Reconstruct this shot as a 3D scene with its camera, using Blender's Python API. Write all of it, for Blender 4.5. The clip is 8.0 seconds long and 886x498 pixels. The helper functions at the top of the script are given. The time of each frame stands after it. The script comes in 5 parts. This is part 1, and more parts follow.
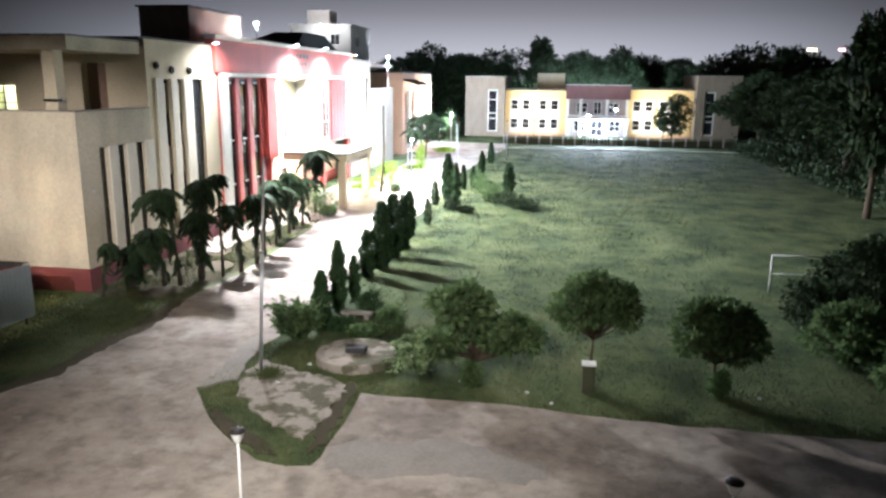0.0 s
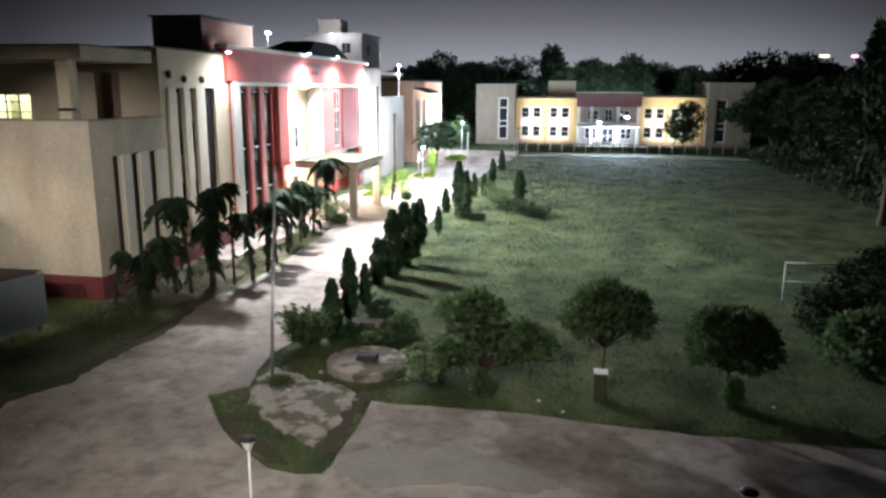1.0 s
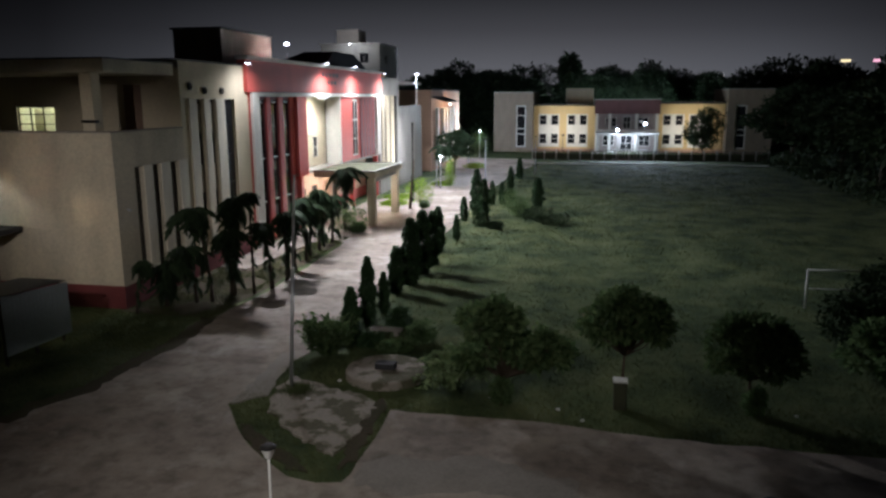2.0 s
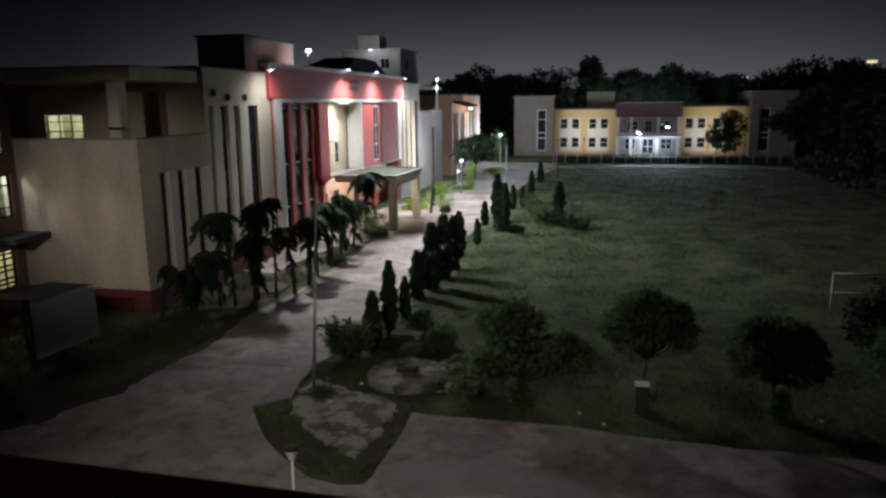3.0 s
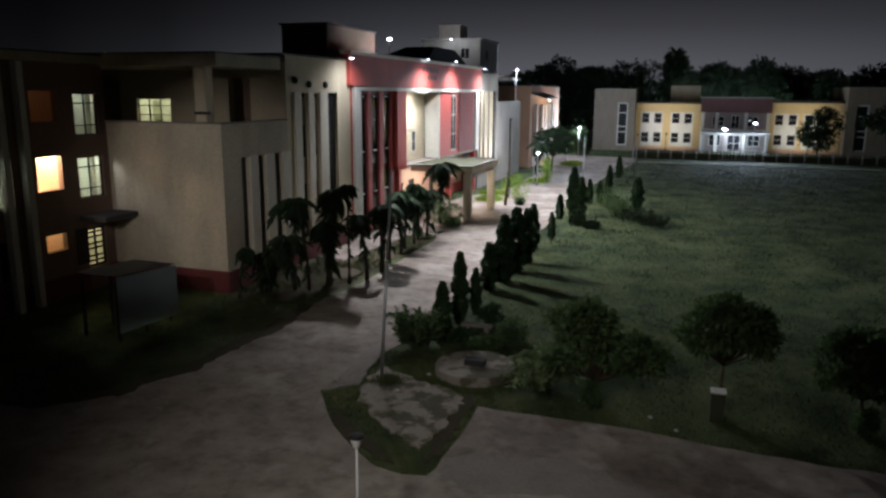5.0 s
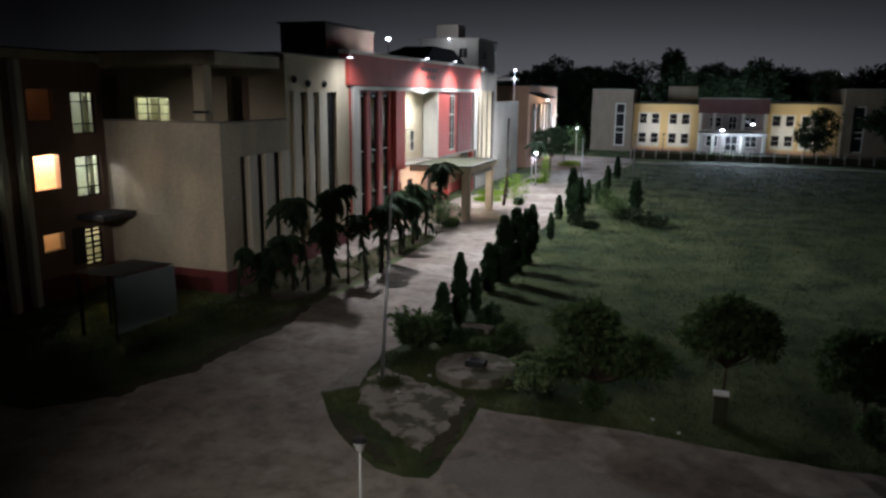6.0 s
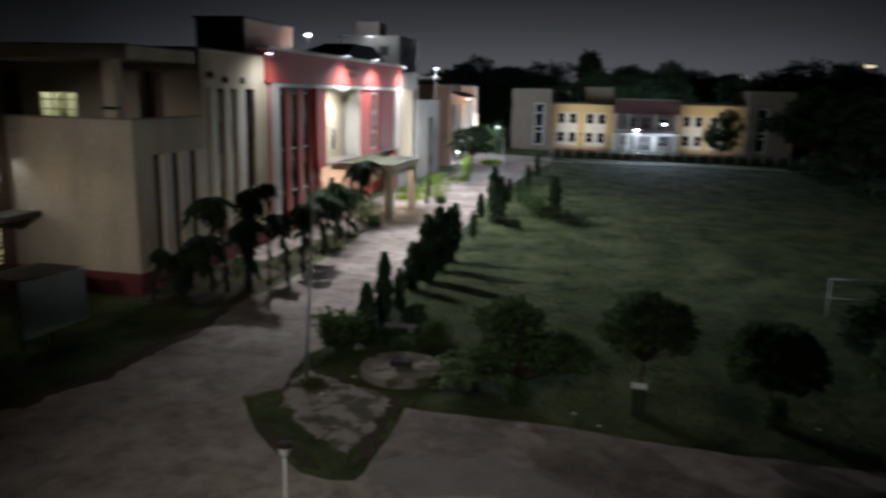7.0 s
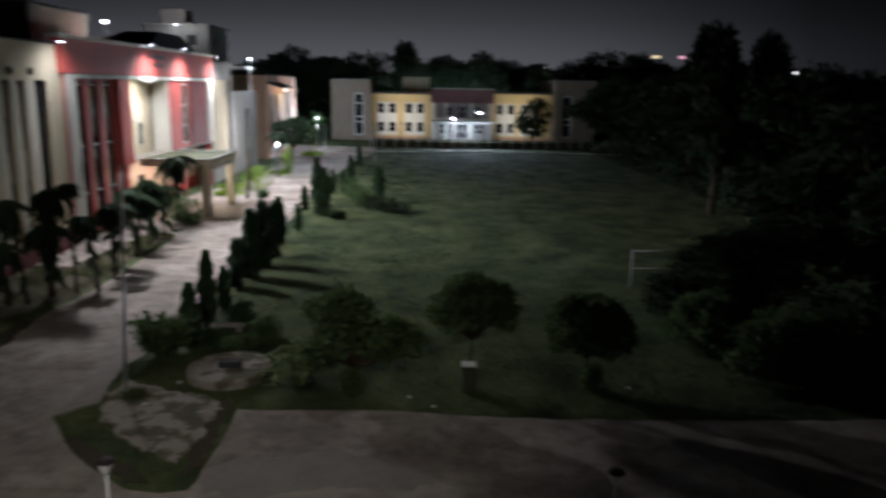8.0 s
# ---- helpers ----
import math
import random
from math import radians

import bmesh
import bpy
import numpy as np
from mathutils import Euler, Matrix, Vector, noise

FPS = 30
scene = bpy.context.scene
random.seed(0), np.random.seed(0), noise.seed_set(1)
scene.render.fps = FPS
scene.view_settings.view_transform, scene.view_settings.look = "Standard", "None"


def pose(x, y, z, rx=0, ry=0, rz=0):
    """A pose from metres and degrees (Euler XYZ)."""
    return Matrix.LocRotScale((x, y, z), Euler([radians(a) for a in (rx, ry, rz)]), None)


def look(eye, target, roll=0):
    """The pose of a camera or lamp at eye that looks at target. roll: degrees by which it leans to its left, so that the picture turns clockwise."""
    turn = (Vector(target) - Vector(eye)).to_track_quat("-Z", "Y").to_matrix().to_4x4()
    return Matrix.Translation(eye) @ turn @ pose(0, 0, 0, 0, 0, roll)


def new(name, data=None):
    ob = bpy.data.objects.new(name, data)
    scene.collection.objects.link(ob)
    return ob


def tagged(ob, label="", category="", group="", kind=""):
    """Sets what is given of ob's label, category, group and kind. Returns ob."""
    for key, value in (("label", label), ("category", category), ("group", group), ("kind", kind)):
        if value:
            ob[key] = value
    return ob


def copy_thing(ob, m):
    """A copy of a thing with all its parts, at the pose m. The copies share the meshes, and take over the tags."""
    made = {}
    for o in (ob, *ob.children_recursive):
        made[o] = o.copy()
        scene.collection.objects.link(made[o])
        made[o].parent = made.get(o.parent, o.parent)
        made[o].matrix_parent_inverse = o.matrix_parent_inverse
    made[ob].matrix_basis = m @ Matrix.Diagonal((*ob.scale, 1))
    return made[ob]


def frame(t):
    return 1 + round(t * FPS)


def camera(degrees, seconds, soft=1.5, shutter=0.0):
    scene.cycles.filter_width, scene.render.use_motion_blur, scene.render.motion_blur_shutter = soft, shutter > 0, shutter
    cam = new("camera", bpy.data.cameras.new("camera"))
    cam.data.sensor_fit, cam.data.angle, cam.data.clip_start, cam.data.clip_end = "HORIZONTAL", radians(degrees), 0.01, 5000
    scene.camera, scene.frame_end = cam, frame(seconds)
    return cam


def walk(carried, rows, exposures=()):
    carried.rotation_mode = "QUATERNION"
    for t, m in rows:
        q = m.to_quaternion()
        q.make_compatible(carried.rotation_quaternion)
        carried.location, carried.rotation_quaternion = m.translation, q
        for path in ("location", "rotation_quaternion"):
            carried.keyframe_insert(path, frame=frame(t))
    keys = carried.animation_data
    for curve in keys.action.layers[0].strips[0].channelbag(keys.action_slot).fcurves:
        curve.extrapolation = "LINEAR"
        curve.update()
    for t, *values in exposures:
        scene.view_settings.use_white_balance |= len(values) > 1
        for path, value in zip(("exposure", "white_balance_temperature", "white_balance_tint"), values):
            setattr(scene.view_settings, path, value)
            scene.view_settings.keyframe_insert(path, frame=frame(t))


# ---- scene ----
cam = camera(61.77, 8.0, soft=2.6, shutter=0.8)
PATH = [
    (0, 0.0, -0.0, 10.2, 9.0, -12.75, 0.6),
    (0.5, -0.004, 0.043, 10.205, 9.37, -12.47, 0.51),
    (1, -0.003, 0.038, 10.183, 9.87, -12.15, 0.35),
    (1.5, 0.006, 0.031, 10.192, 10.57, -11.83, 0.1),
    (3, 0.035, -0.125, 10.206, 12.96, -11.16, -0.65),
    (3.5, 0.058, -0.174, 10.196, 13.91, -11.29, -0.63),
    (4, 0.058, -0.116, 10.207, 14.93, -11.59, -0.33),
    (4.5, 0.031, 0.037, 10.204, 16.67, -11.71, 0.07),
    (5, -0.018, 0.116, 10.214, 18.7, -11.87, 0.43),
    (6.5, -0.293, 0.239, 10.217, 17.71, -11.93, 1.17),
    (7, -0.294, 0.241, 10.255, 12.29, -11.93, 1.37),
    (7.5, -0.281, 0.276, 10.206, 5.87, -12.06, 1.05),
    (8, -0.265, 0.174, 10.216, -1.3, -12.37, 0.95),
]


def stand(x, y, z, yaw, pitch, roll):
    a, p = radians(yaw), radians(pitch)
    way = Vector((-math.sin(a) * math.cos(p), math.cos(a) * math.cos(p), math.sin(p)))
    return look((x, y, z), Vector((x, y, z)) + way, roll)


BASE = 3.0  # stops
walk(cam, [(row[0], stand(*row[1:])) for row in PATH],
     [(0.0, BASE + 2.75, 5780, 14), (0.5, BASE + 2.65, 5780, 14), (1.0, BASE + 1.95, 5780, 14), (1.5, BASE + 0.95, 5780, 14), (1.9, BASE + 0.5, 5780, 14), (3.0, BASE + 0.1, 5780, 14), (5.0, BASE + 0.12, 5780, 14), (6.5, BASE, 5780, 14), (8.0, BASE + 0.1, 5780, 14)])

# ---- night sky: a dim glow that is brightest along the horizon ----
world = bpy.data.worlds.new("night_sky")
scene.world = world
world.use_nodes = True
wn, wl = world.node_tree.nodes, world.node_tree.links
wn.clear()
w_out, w_bg = wn.new("ShaderNodeOutputWorld"), wn.new("ShaderNodeBackground")
w_tc, w_sep, w_ramp = wn.new("ShaderNodeTexCoord"), wn.new("ShaderNodeSeparateXYZ"), wn.new("ShaderNodeValToRGB")
wl.new(w_tc.outputs["Generated"], w_sep.inputs[0])
wl.new(w_sep.outputs["Z"], w_ramp.inputs[0])
els = w_ramp.color_ramp.elements
els[0].position, els[0].color = 0.0, (0.0098, 0.0096, 0.0096, 1)
els[1].position, els[1].color = 1.0, (0.00035, 0.00035, 0.00045, 1)
for at, col in ((0.045, (0.0070, 0.0069, 0.0070, 1)), (0.085, (0.0038, 0.0037, 0.0038, 1)), (0.13, (0.0016, 0.0016, 0.00165, 1)), (0.25, (0.0007, 0.0007, 0.0009, 1))):
    e = els.new(at)
    e.color = col
w_dot, w_glow, w_mul = wn.new("ShaderNodeVectorMath"), wn.new("ShaderNodeValToRGB"), wn.new("ShaderNodeMix")
w_dot.operation = "DOT_PRODUCT"
w_dot.inputs[1].default_value = (-0.105, 0.995, 0.0)  # brightest way; stands in for lamp-lit haze over the far hall
wl.new(w_tc.outputs["Generated"], w_dot.inputs[0])
wl.new(w_dot.outputs["Value"], w_glow.inputs[0])
ge = w_glow.color_ramp.elements
ge[0].position, ge[0].color = 0.60, (0.05, 0.05, 0.05, 1)
ge[1].position, ge[1].color = 1.0, (1.35, 1.33, 1.30, 1)
for at, v in ((0.76, 0.08), (0.84, 0.22), (0.90, 0.55), (0.95, 1.0)):
    ge.new(at).color = (v, v, v, 1)
w_mul.data_type, w_mul.blend_type = "RGBA", "MULTIPLY"
w_mul.inputs[0].default_value = 1.0
wl.new(w_ramp.outputs[0], w_mul.inputs[6])
wl.new(w_glow.outputs[0], w_mul.inputs[7])
wl.new(w_mul.outputs[2], w_bg.inputs[0])
wl.new(w_bg.outputs[0], w_out.inputs[0])


def lamp_light(name, kind, eye, power, colour, target=None, radius=0.12, cone=110, blend=1.0):
    data = bpy.data.lights.new(name, kind)
    data.energy, data.color, data.shadow_soft_size = power, colour, radius
    if kind == "SPOT":
        data.spot_size, data.spot_blend = radians(cone), blend
    ob = new(name, data)
    ob.matrix_world = look(eye, target) if target else Matrix.Translation(eye)
    return ob


COOL, NEUTRAL, WARM, AMBER = (0.82, 0.92, 1.0), (1.0, 0.98, 0.92), (1.0, 0.80, 0.52), (1.0, 0.62, 0.28)
# floods on the parapet of the red front, thrown out over the road, each with a weak wash down its wall
FLOODS = [(45.0, 12.4), (59.6, 13.0), (67.3, 13.07), (77.1, 12.75)]
for y, z in FLOODS:
    lamp_light("flood_light", "SPOT", (-21.55, y, z - 0.05), 1350, NEUTRAL, (-10.5, y - 4, 0.0), cone=112, radius=0.4)
    lamp_light("wash_light", "SPOT", (-20.3, y, 12.1), 52 if y < 50 else 180, NEUTRAL, (-22.4, y, 7.0), cone=160, radius=0.12)
lamp_light("roof_flood_light", "SPOT", (-25.4, 60.5, 14.65), 4000, COOL, (-13, 52, 0), cone=64, radius=0.5)
lamp_light("mast_light", "SPOT", (-22.0, 94.2, 13.1), 700, COOL, (-12, 92, 0), cone=140)
# lamps of the far hall and along the road
lamp_light("far_porch_light", "SPOT", (9.2, 137.72, 5.56), 1300, COOL, (9.0, 112, 0), cone=120)
lamp_light("far_porch_light", "POINT", (9.2, 137.72, 5.56), 170, COOL, radius=0.1)
lamp_light("far_porch_light", "SPOT", (4.4, 137.72, 4.46), 1000, COOL, (3.0, 112, 0), cone=120)
lamp_light("far_porch_light", "POINT", (4.4, 137.72, 4.46), 130, COOL, radius=0.1)
# added under the porch to brighten the centre bay; has no fixture
lamp_light("far_entrance_fill", "POINT", (6.3, 142.5, 3.1), 90, COOL)
# added to lift the far trees, standing in for lamp-lit haze
lamp_light("tree_fill_light", "SPOT", (5.0, 163.0, 8.6), 20000, COOL, (4, 192, 11), cone=150)
# two added spots that brighten the yellow wings
lamp_light("far_wing_fill", "SPOT", (-5.2, 137.5, 3.6), 230, (1.0, 0.88, 0.66), (-5.0, 146, 5.0), cone=92)
lamp_light("far_wing_fill", "SPOT", (17.5, 137.5, 3.6), 230, (1.0, 0.88, 0.66), (17.3, 146, 5.0), cone=92)
lamp_light("street_light", "POINT", (-16.9, 83.2, 3.75), 600, NEUTRAL)
lamp_light("street_light", "POINT", (-18.4, 112.0, 4.3), 230, COOL)
lamp_light("street_light", "POINT", (-19.0, 127.5, 4.8), 560, COOL)
# added spot that brightens the cream recess wall
lamp_light("recess_fill", "SPOT", (-21.5, 60.0, 10.15), 150, (1.0, 0.97, 0.82), (-23.6, 60.4, 6.2), cone=140, radius=0.05)
lamp_light("porch_light", "POINT", (-20.9, 62.2, 3.0), 380, (1.0, 0.90, 0.72))
lamp_light("second_hall_light", "POINT", (-19.6, 112.0, 8.6), 45, AMBER)
# hung 3 m before the roof lamp, filling in for haze light
lamp_light("flats_roof_light", "POINT", (-36.6, 111.5, 19.6), 60, NEUTRAL, radius=0.2)
# unseen floodlights, inferred, on the wall and roof edge of the camera's own building
lamp_light("end_wall_light", "SPOT", (-13.0, 0.9, 13.4), 800, (1.0, 0.88, 0.72), (-24.6, 33.5, 4.7), radius=0.3, cone=24)
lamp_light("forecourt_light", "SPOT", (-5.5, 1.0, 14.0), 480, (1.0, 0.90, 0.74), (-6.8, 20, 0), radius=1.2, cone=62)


# ---- materials ----
def nodes_of(name):
    m = bpy.data.materials.new(name)
    m.use_nodes = True
    return m, m.node_tree.nodes, m.node_tree.links, m.node_tree.nodes["Principled BSDF"]


def noise_node(n, l, scale, detail=6, rough=0.6, vec=None):
    t = n.new("ShaderNodeTexNoise")
    t.inputs["Scale"].default_value, t.inputs["Detail"].default_value, t.inputs["Roughness"].default_value = scale, detail, rough
    if vec:
        l.new(vec, t.inputs["Vector"])
    return t


def place(n):
    return n.new("ShaderNodeTexCoord").outputs["Object"]


def ramp(n, l, src, stops):
    r = n.new("ShaderNodeValToRGB")
    e = r.color_ramp.elements
    e[0].position, e[0].color = stops[0][0], (*stops[0][1], 1)
    e[1].position, e[1].color = stops[-1][0], (*stops[-1][1], 1)
    for p, c in stops[1:-1]:
        e.new(p).color = (*c, 1)
    l.new(src, r.inputs[0])
    return r.outputs[0]


def mixed(n, l, fac, a, b, mode="MIX"):
    m = n.new("ShaderNodeMix")
    m.data_type, m.blend_type = "RGBA", mode
    if isinstance(fac, float):
        m.inputs[0].default_value = fac
    else:
        l.new(fac, m.inputs[0])
    for sock, v in ((m.inputs[6], a), (m.inputs[7], b)):
        if isinstance(v, tuple):
            sock.default_value = (*v, 1)
        else:
            l.new(v, sock)
    return m.outputs[2]


def bump(n, l, b, height, strength, dist):
    k = n.new("ShaderNodeBump")
    k.inputs["Strength"].default_value, k.inputs["Distance"].default_value = strength, dist
    l.new(height, k.inputs["Height"])
    l.new(k.outputs[0], b.inputs["Normal"])


def surface(name, colour, dark=None, scale=0.6, fine=14.0, rough=0.8, metal=0.0, relief=0.01, streaks=False, amount=0.7, edge=0.80):
    """Two scales of variation between a colour and its worn shade, and fine relief."""
    m, n, l, b = nodes_of(name)
    dark = dark or tuple(c * 0.6 for c in colour)
    vec = place(n)
    if streaks:
        mp = n.new("ShaderNodeMapping")
        mp.inputs["Scale"].default_value = (0.9, 0.9, 0.28)
        l.new(vec, mp.inputs[0])
        big = noise_node(n, l, scale * 2, 4, 0.55, mp.outputs[0])
    else:
        big = noise_node(n, l, scale, 5, 0.65, vec)
    small = noise_node(n, l, fine, 5, 0.7, vec)
    f = ramp(n, l, big.outputs[0], [(0.40 if edge > 0.7 else 0.47, (0, 0, 0)), (edge, (amount,) * 3)])
    c = mixed(n, l, f, colour, dark)
    g = ramp(n, l, small.outputs[0], [(0.3, (0.80,) * 3), (0.7, (1.1,) * 3)])
    l.new(mixed(n, l, 1.0, c, g, "MULTIPLY"), b.inputs["Base Color"])
    b.inputs["Roughness"].default_value, b.inputs["Metallic"].default_value = rough, metal
    b.inputs["Specular IOR Level"].default_value = 0.15 if rough > 0.8 else 0.4
    bump(n, l, b, small.outputs[0], 0.5, relief)
    return m


def leafy(name, a, b_, rough=0.55, thin=0.0):
    m, n, l, b = nodes_of(name)
    g = n.new("ShaderNodeNewGeometry")
    big = noise_node(n, l, 0.9, 3, 0.5, place(n))
    c = ramp(n, l, g.outputs["Random Per Island"], [(0.0, a), (1.0, b_)])
    k = ramp(n, l, big.outputs[0], [(0.3, (0.7,) * 3), (0.7, (1.2,) * 3)])
    l.new(mixed(n, l, 1.0, c, k, "MULTIPLY"), b.inputs["Base Color"])
    b.inputs["Roughness"].default_value = rough
    b.inputs["Specular IOR Level"].default_value = 0.12
    if thin:
        tr, mx = n.new("ShaderNodeBsdfTranslucent"), n.new("ShaderNodeMixShader")
        l.new(mixed(n, l, 1.0, c, k, "MULTIPLY"), tr.inputs["Color"])
        mx.inputs[0].default_value = thin
        l.new(b.outputs[0], mx.inputs[1])
        l.new(tr.outputs[0], mx.inputs[2])
        l.new(mx.outputs[0], n["Material Output"].inputs["Surface"])
    return m


def glowing(name, colour, strength):
    m, n, l, b = nodes_of(name)
    b.inputs["Base Color"].default_value = (0.8, 0.8, 0.8, 1)
    b.inputs["Emission Color"].default_value, b.inputs["Emission Strength"].default_value = (*colour, 1), strength
    return m


CREAM = surface("cream_plaster", (0.66, 0.58, 0.43), (0.48, 0.42, 0.32), 0.35, 9, 0.85, streaks=True)
CREAM_OLD = surface("weathered_cream_plaster", (0.60, 0.54, 0.42), (0.33, 0.29, 0.24), 0.30, 7, 0.88, streaks=True, amount=0.85)
WHITE = surface("white_paint", (0.78, 0.77, 0.72), (0.60, 0.58, 0.53), 0.5, 12, 0.7, streaks=True)
PALE = surface("pale_cream_paint", (0.72, 0.67, 0.56), (0.55, 0.50, 0.41), 0.5, 12, 0.75, streaks=True)
RED = surface("red_paint", (0.56, 0.095, 0.075), (0.40, 0.07, 0.06), 0.4, 10, 0.65, streaks=True)
MAROON = surface("maroon_paint", (0.19, 0.045, 0.048), (0.12, 0.03, 0.032), 0.6, 10, 0.7, streaks=True)
BROWN = surface("brown_paint", (0.27, 0.18, 0.135), (0.18, 0.12, 0.095), 0.5, 10, 0.8, streaks=True)
MAUVE = surface("mauve_grey_paint", (0.30, 0.26, 0.25), (0.22, 0.18, 0.18), 0.5, 10, 0.8, streaks=True)
MAUVE_DARK = surface("dull_mauve_paint", (0.17, 0.085, 0.085), (0.12, 0.06, 0.06), 0.5, 10, 0.8, streaks=True)
YELLOW = surface("yellow_paint", (0.74, 0.57, 0.29), (0.60, 0.45, 0.22), 0.3, 6, 0.8, streaks=True)
PINKISH = surface("peach_paint", (0.62, 0.40, 0.28), (0.48, 0.30, 0.22), 0.3, 6, 0.8, streaks=True)
GREY = surface("grey_plaster", (0.42, 0.41, 0.38), (0.26, 0.25, 0.24), 0.35, 8, 0.85, streaks=True)
CEMENT = surface("bare_cement", (0.34, 0.31, 0.28), (0.20, 0.18, 0.17), 0.8, 16, 0.9)
ROOFING = surface("dark_roofing", (0.05, 0.05, 0.055), (0.03, 0.03, 0.03), 0.7, 10, 0.8)
DARKIRON = surface("dark_iron", (0.04, 0.04, 0.04), (0.06, 0.04, 0.03), 3, 30, 0.5, 0.6, 0.002)
GALVAN = surface("galvanised_steel", (0.55, 0.56, 0.57), (0.40, 0.40, 0.40), 2, 30, 0.42, 0.7, 0.001)
WHITEMETAL = surface("white_painted_steel", (0.75, 0.75, 0.73), (0.5, 0.48, 0.44), 2, 25, 0.45, 0.0, 0.001)
BLUESHEET = surface("blue_grey_sheet", (0.50, 0.58, 0.65), (0.38, 0.44, 0.50), 0.8, 12, 0.55, 0.05, 0.003)
BARK = surface("bark", (0.11, 0.085, 0.06), (0.06, 0.045, 0.035), 3, 26, 0.9, relief=0.02)
PALMBARK = surface("palm_bark", (0.085, 0.07, 0.055), (0.045, 0.04, 0.035), 2, 20, 0.9, relief=0.02)
REDLEDGE = surface("red_oxide_ledge", (0.16, 0.035, 0.03), (0.05, 0.03, 0.03), 6, 60, 0.55, relief=0.004)
LEAF = leafy("broad_leaf", (0.065, 0.120, 0.048), (0.17, 0.235, 0.100), rough=0.7, thin=0.45)
LEAF_PALE = leafy("pale_leaf", (0.08, 0.15, 0.05), (0.17, 0.25, 0.11), thin=0.45)
LEAF_FERN = leafy("fern_leaf", (0.15, 0.23, 0.10), (0.30, 0.38, 0.19), thin=0.4)
LEAF_DARK = leafy("dark_leaf", (0.032, 0.052, 0.028), (0.062, 0.092, 0.045), rough=0.85)
LEAF_MAST = leafy("mast_tree_leaf", (0.028, 0.060, 0.025), (0.060, 0.11, 0.045))
LEAF_PALM = leafy("palm_leaf", (0.025, 0.045, 0.024), (0.055, 0.085, 0.04))
LEAF_LIME = leafy("lime_leaf", (0.14, 0.26, 0.02), (0.28, 0.40, 0.04), thin=0.4)
def blade_material(name, a, b_):
    m, n, l, b = nodes_of(name)
    g = n.new("ShaderNodeNewGeometry")
    mp = n.new("ShaderNodeMapping")
    mp.inputs["Scale"].default_value = (0.85, 0.70, 0.0)
    l.new(place(n), mp.inputs[0])
    mid = noise_node(n, l, 0.42, 7, 0.62, mp.outputs[0])
    c = ramp(n, l, g.outputs["Random Per Island"], [(0.0, a), (1.0, b_)])
    k = ramp(n, l, mid.outputs[0], [(0.34, (0.5,) * 3), (0.5, (1.0,) * 3), (0.66, (1.5, 1.35, 1.3))])
    l.new(mixed(n, l, 1.0, c, k, "MULTIPLY"), b.inputs["Base Color"])
    b.inputs["Roughness"].default_value, b.inputs["Specular IOR Level"].default_value = 0.9, 0.1
    return m


BLADE = blade_material("grass_blade", (0.092, 0.118, 0.052), (0.126, 0.150, 0.070))
LAMPFACE = glowing("lamp_face", (0.92, 0.96, 1.0), 1.6)
LAMPFACE_WARM = glowing("warm_lamp_face", (1.0, 0.86, 0.62), 1.2)
# faint glow for the added tube under the portal beam
TUBEFACE = glowing("dim_tube_face", (1.0, 0.95, 0.82), 0.04)
LAMPFACE_FAR = glowing("distant_lamp_face", (1.0, 0.95, 0.85), 0.3)
LAMPFACE_PINK = glowing("distant_pink_sign_face", (1.0, 0.45, 0.55), 0.12)
LAMPFACE_YELLOW = glowing("distant_yellow_sign_face", (1.0, 0.8, 0.4), 0.12)


def glass_dark():
    m, n, l, b = nodes_of("dark_window_glass")
    b.inputs["Base Color"].default_value = (0.02, 0.02, 0.024, 1)
    b.inputs["Roughness"].default_value = 0.05
    b.inputs["Specular IOR Level"].default_value = 0.45
    return m


def glass_clear():
    m, n, l, b = nodes_of("clear_window_glass")
    b.inputs["Base Color"].default_value = (0.95, 0.97, 0.95, 1)
    b.inputs["Roughness"].default_value, b.inputs["Transmission Weight"].default_value, b.inputs["IOR"].default_value = 0.05, 1.0, 1.02
    return m


GLASS, CLEAR = glass_dark(), glass_clear()


def ground_material():
    m, n, l, b = nodes_of("rough_grass_ground")
    v = place(n)
    mp = n.new("ShaderNodeMapping")
    mp.inputs["Scale"].default_value = (0.85, 0.70, 1.0)
    l.new(v, mp.inputs[0])
    big, mid, fine = noise_node(n, l, 0.06, 6, 0.6, v), noise_node(n, l, 0.42, 7, 0.62, mp.outputs[0]), noise_node(n, l, 5, 6, 0.75, v)
    c = ramp(n, l, mid.outputs[0], [(0.34, (0.034, 0.054, 0.028)), (0.5, (0.084, 0.112, 0.052)), (0.66, (0.135, 0.155, 0.080))])
    k = ramp(n, l, big.outputs[0], [(0.35, (0.75, 0.8, 0.78)), (0.7, (1.25, 1.18, 1.05))])
    g = ramp(n, l, fine.outputs[0], [(0.3, (0.7,) * 3), (0.7, (1.2,) * 3)])
    l.new(mixed(n, l, 1.0, mixed(n, l, 1.0, c, k, "MULTIPLY"), g, "MULTIPLY"), b.inputs["Base Color"])
    b.inputs["Roughness"].default_value = 0.95
    b.inputs["Specular IOR Level"].default_value = 0.1
    bump(n, l, b, mid.outputs[0], 0.7, 0.25)
    return m


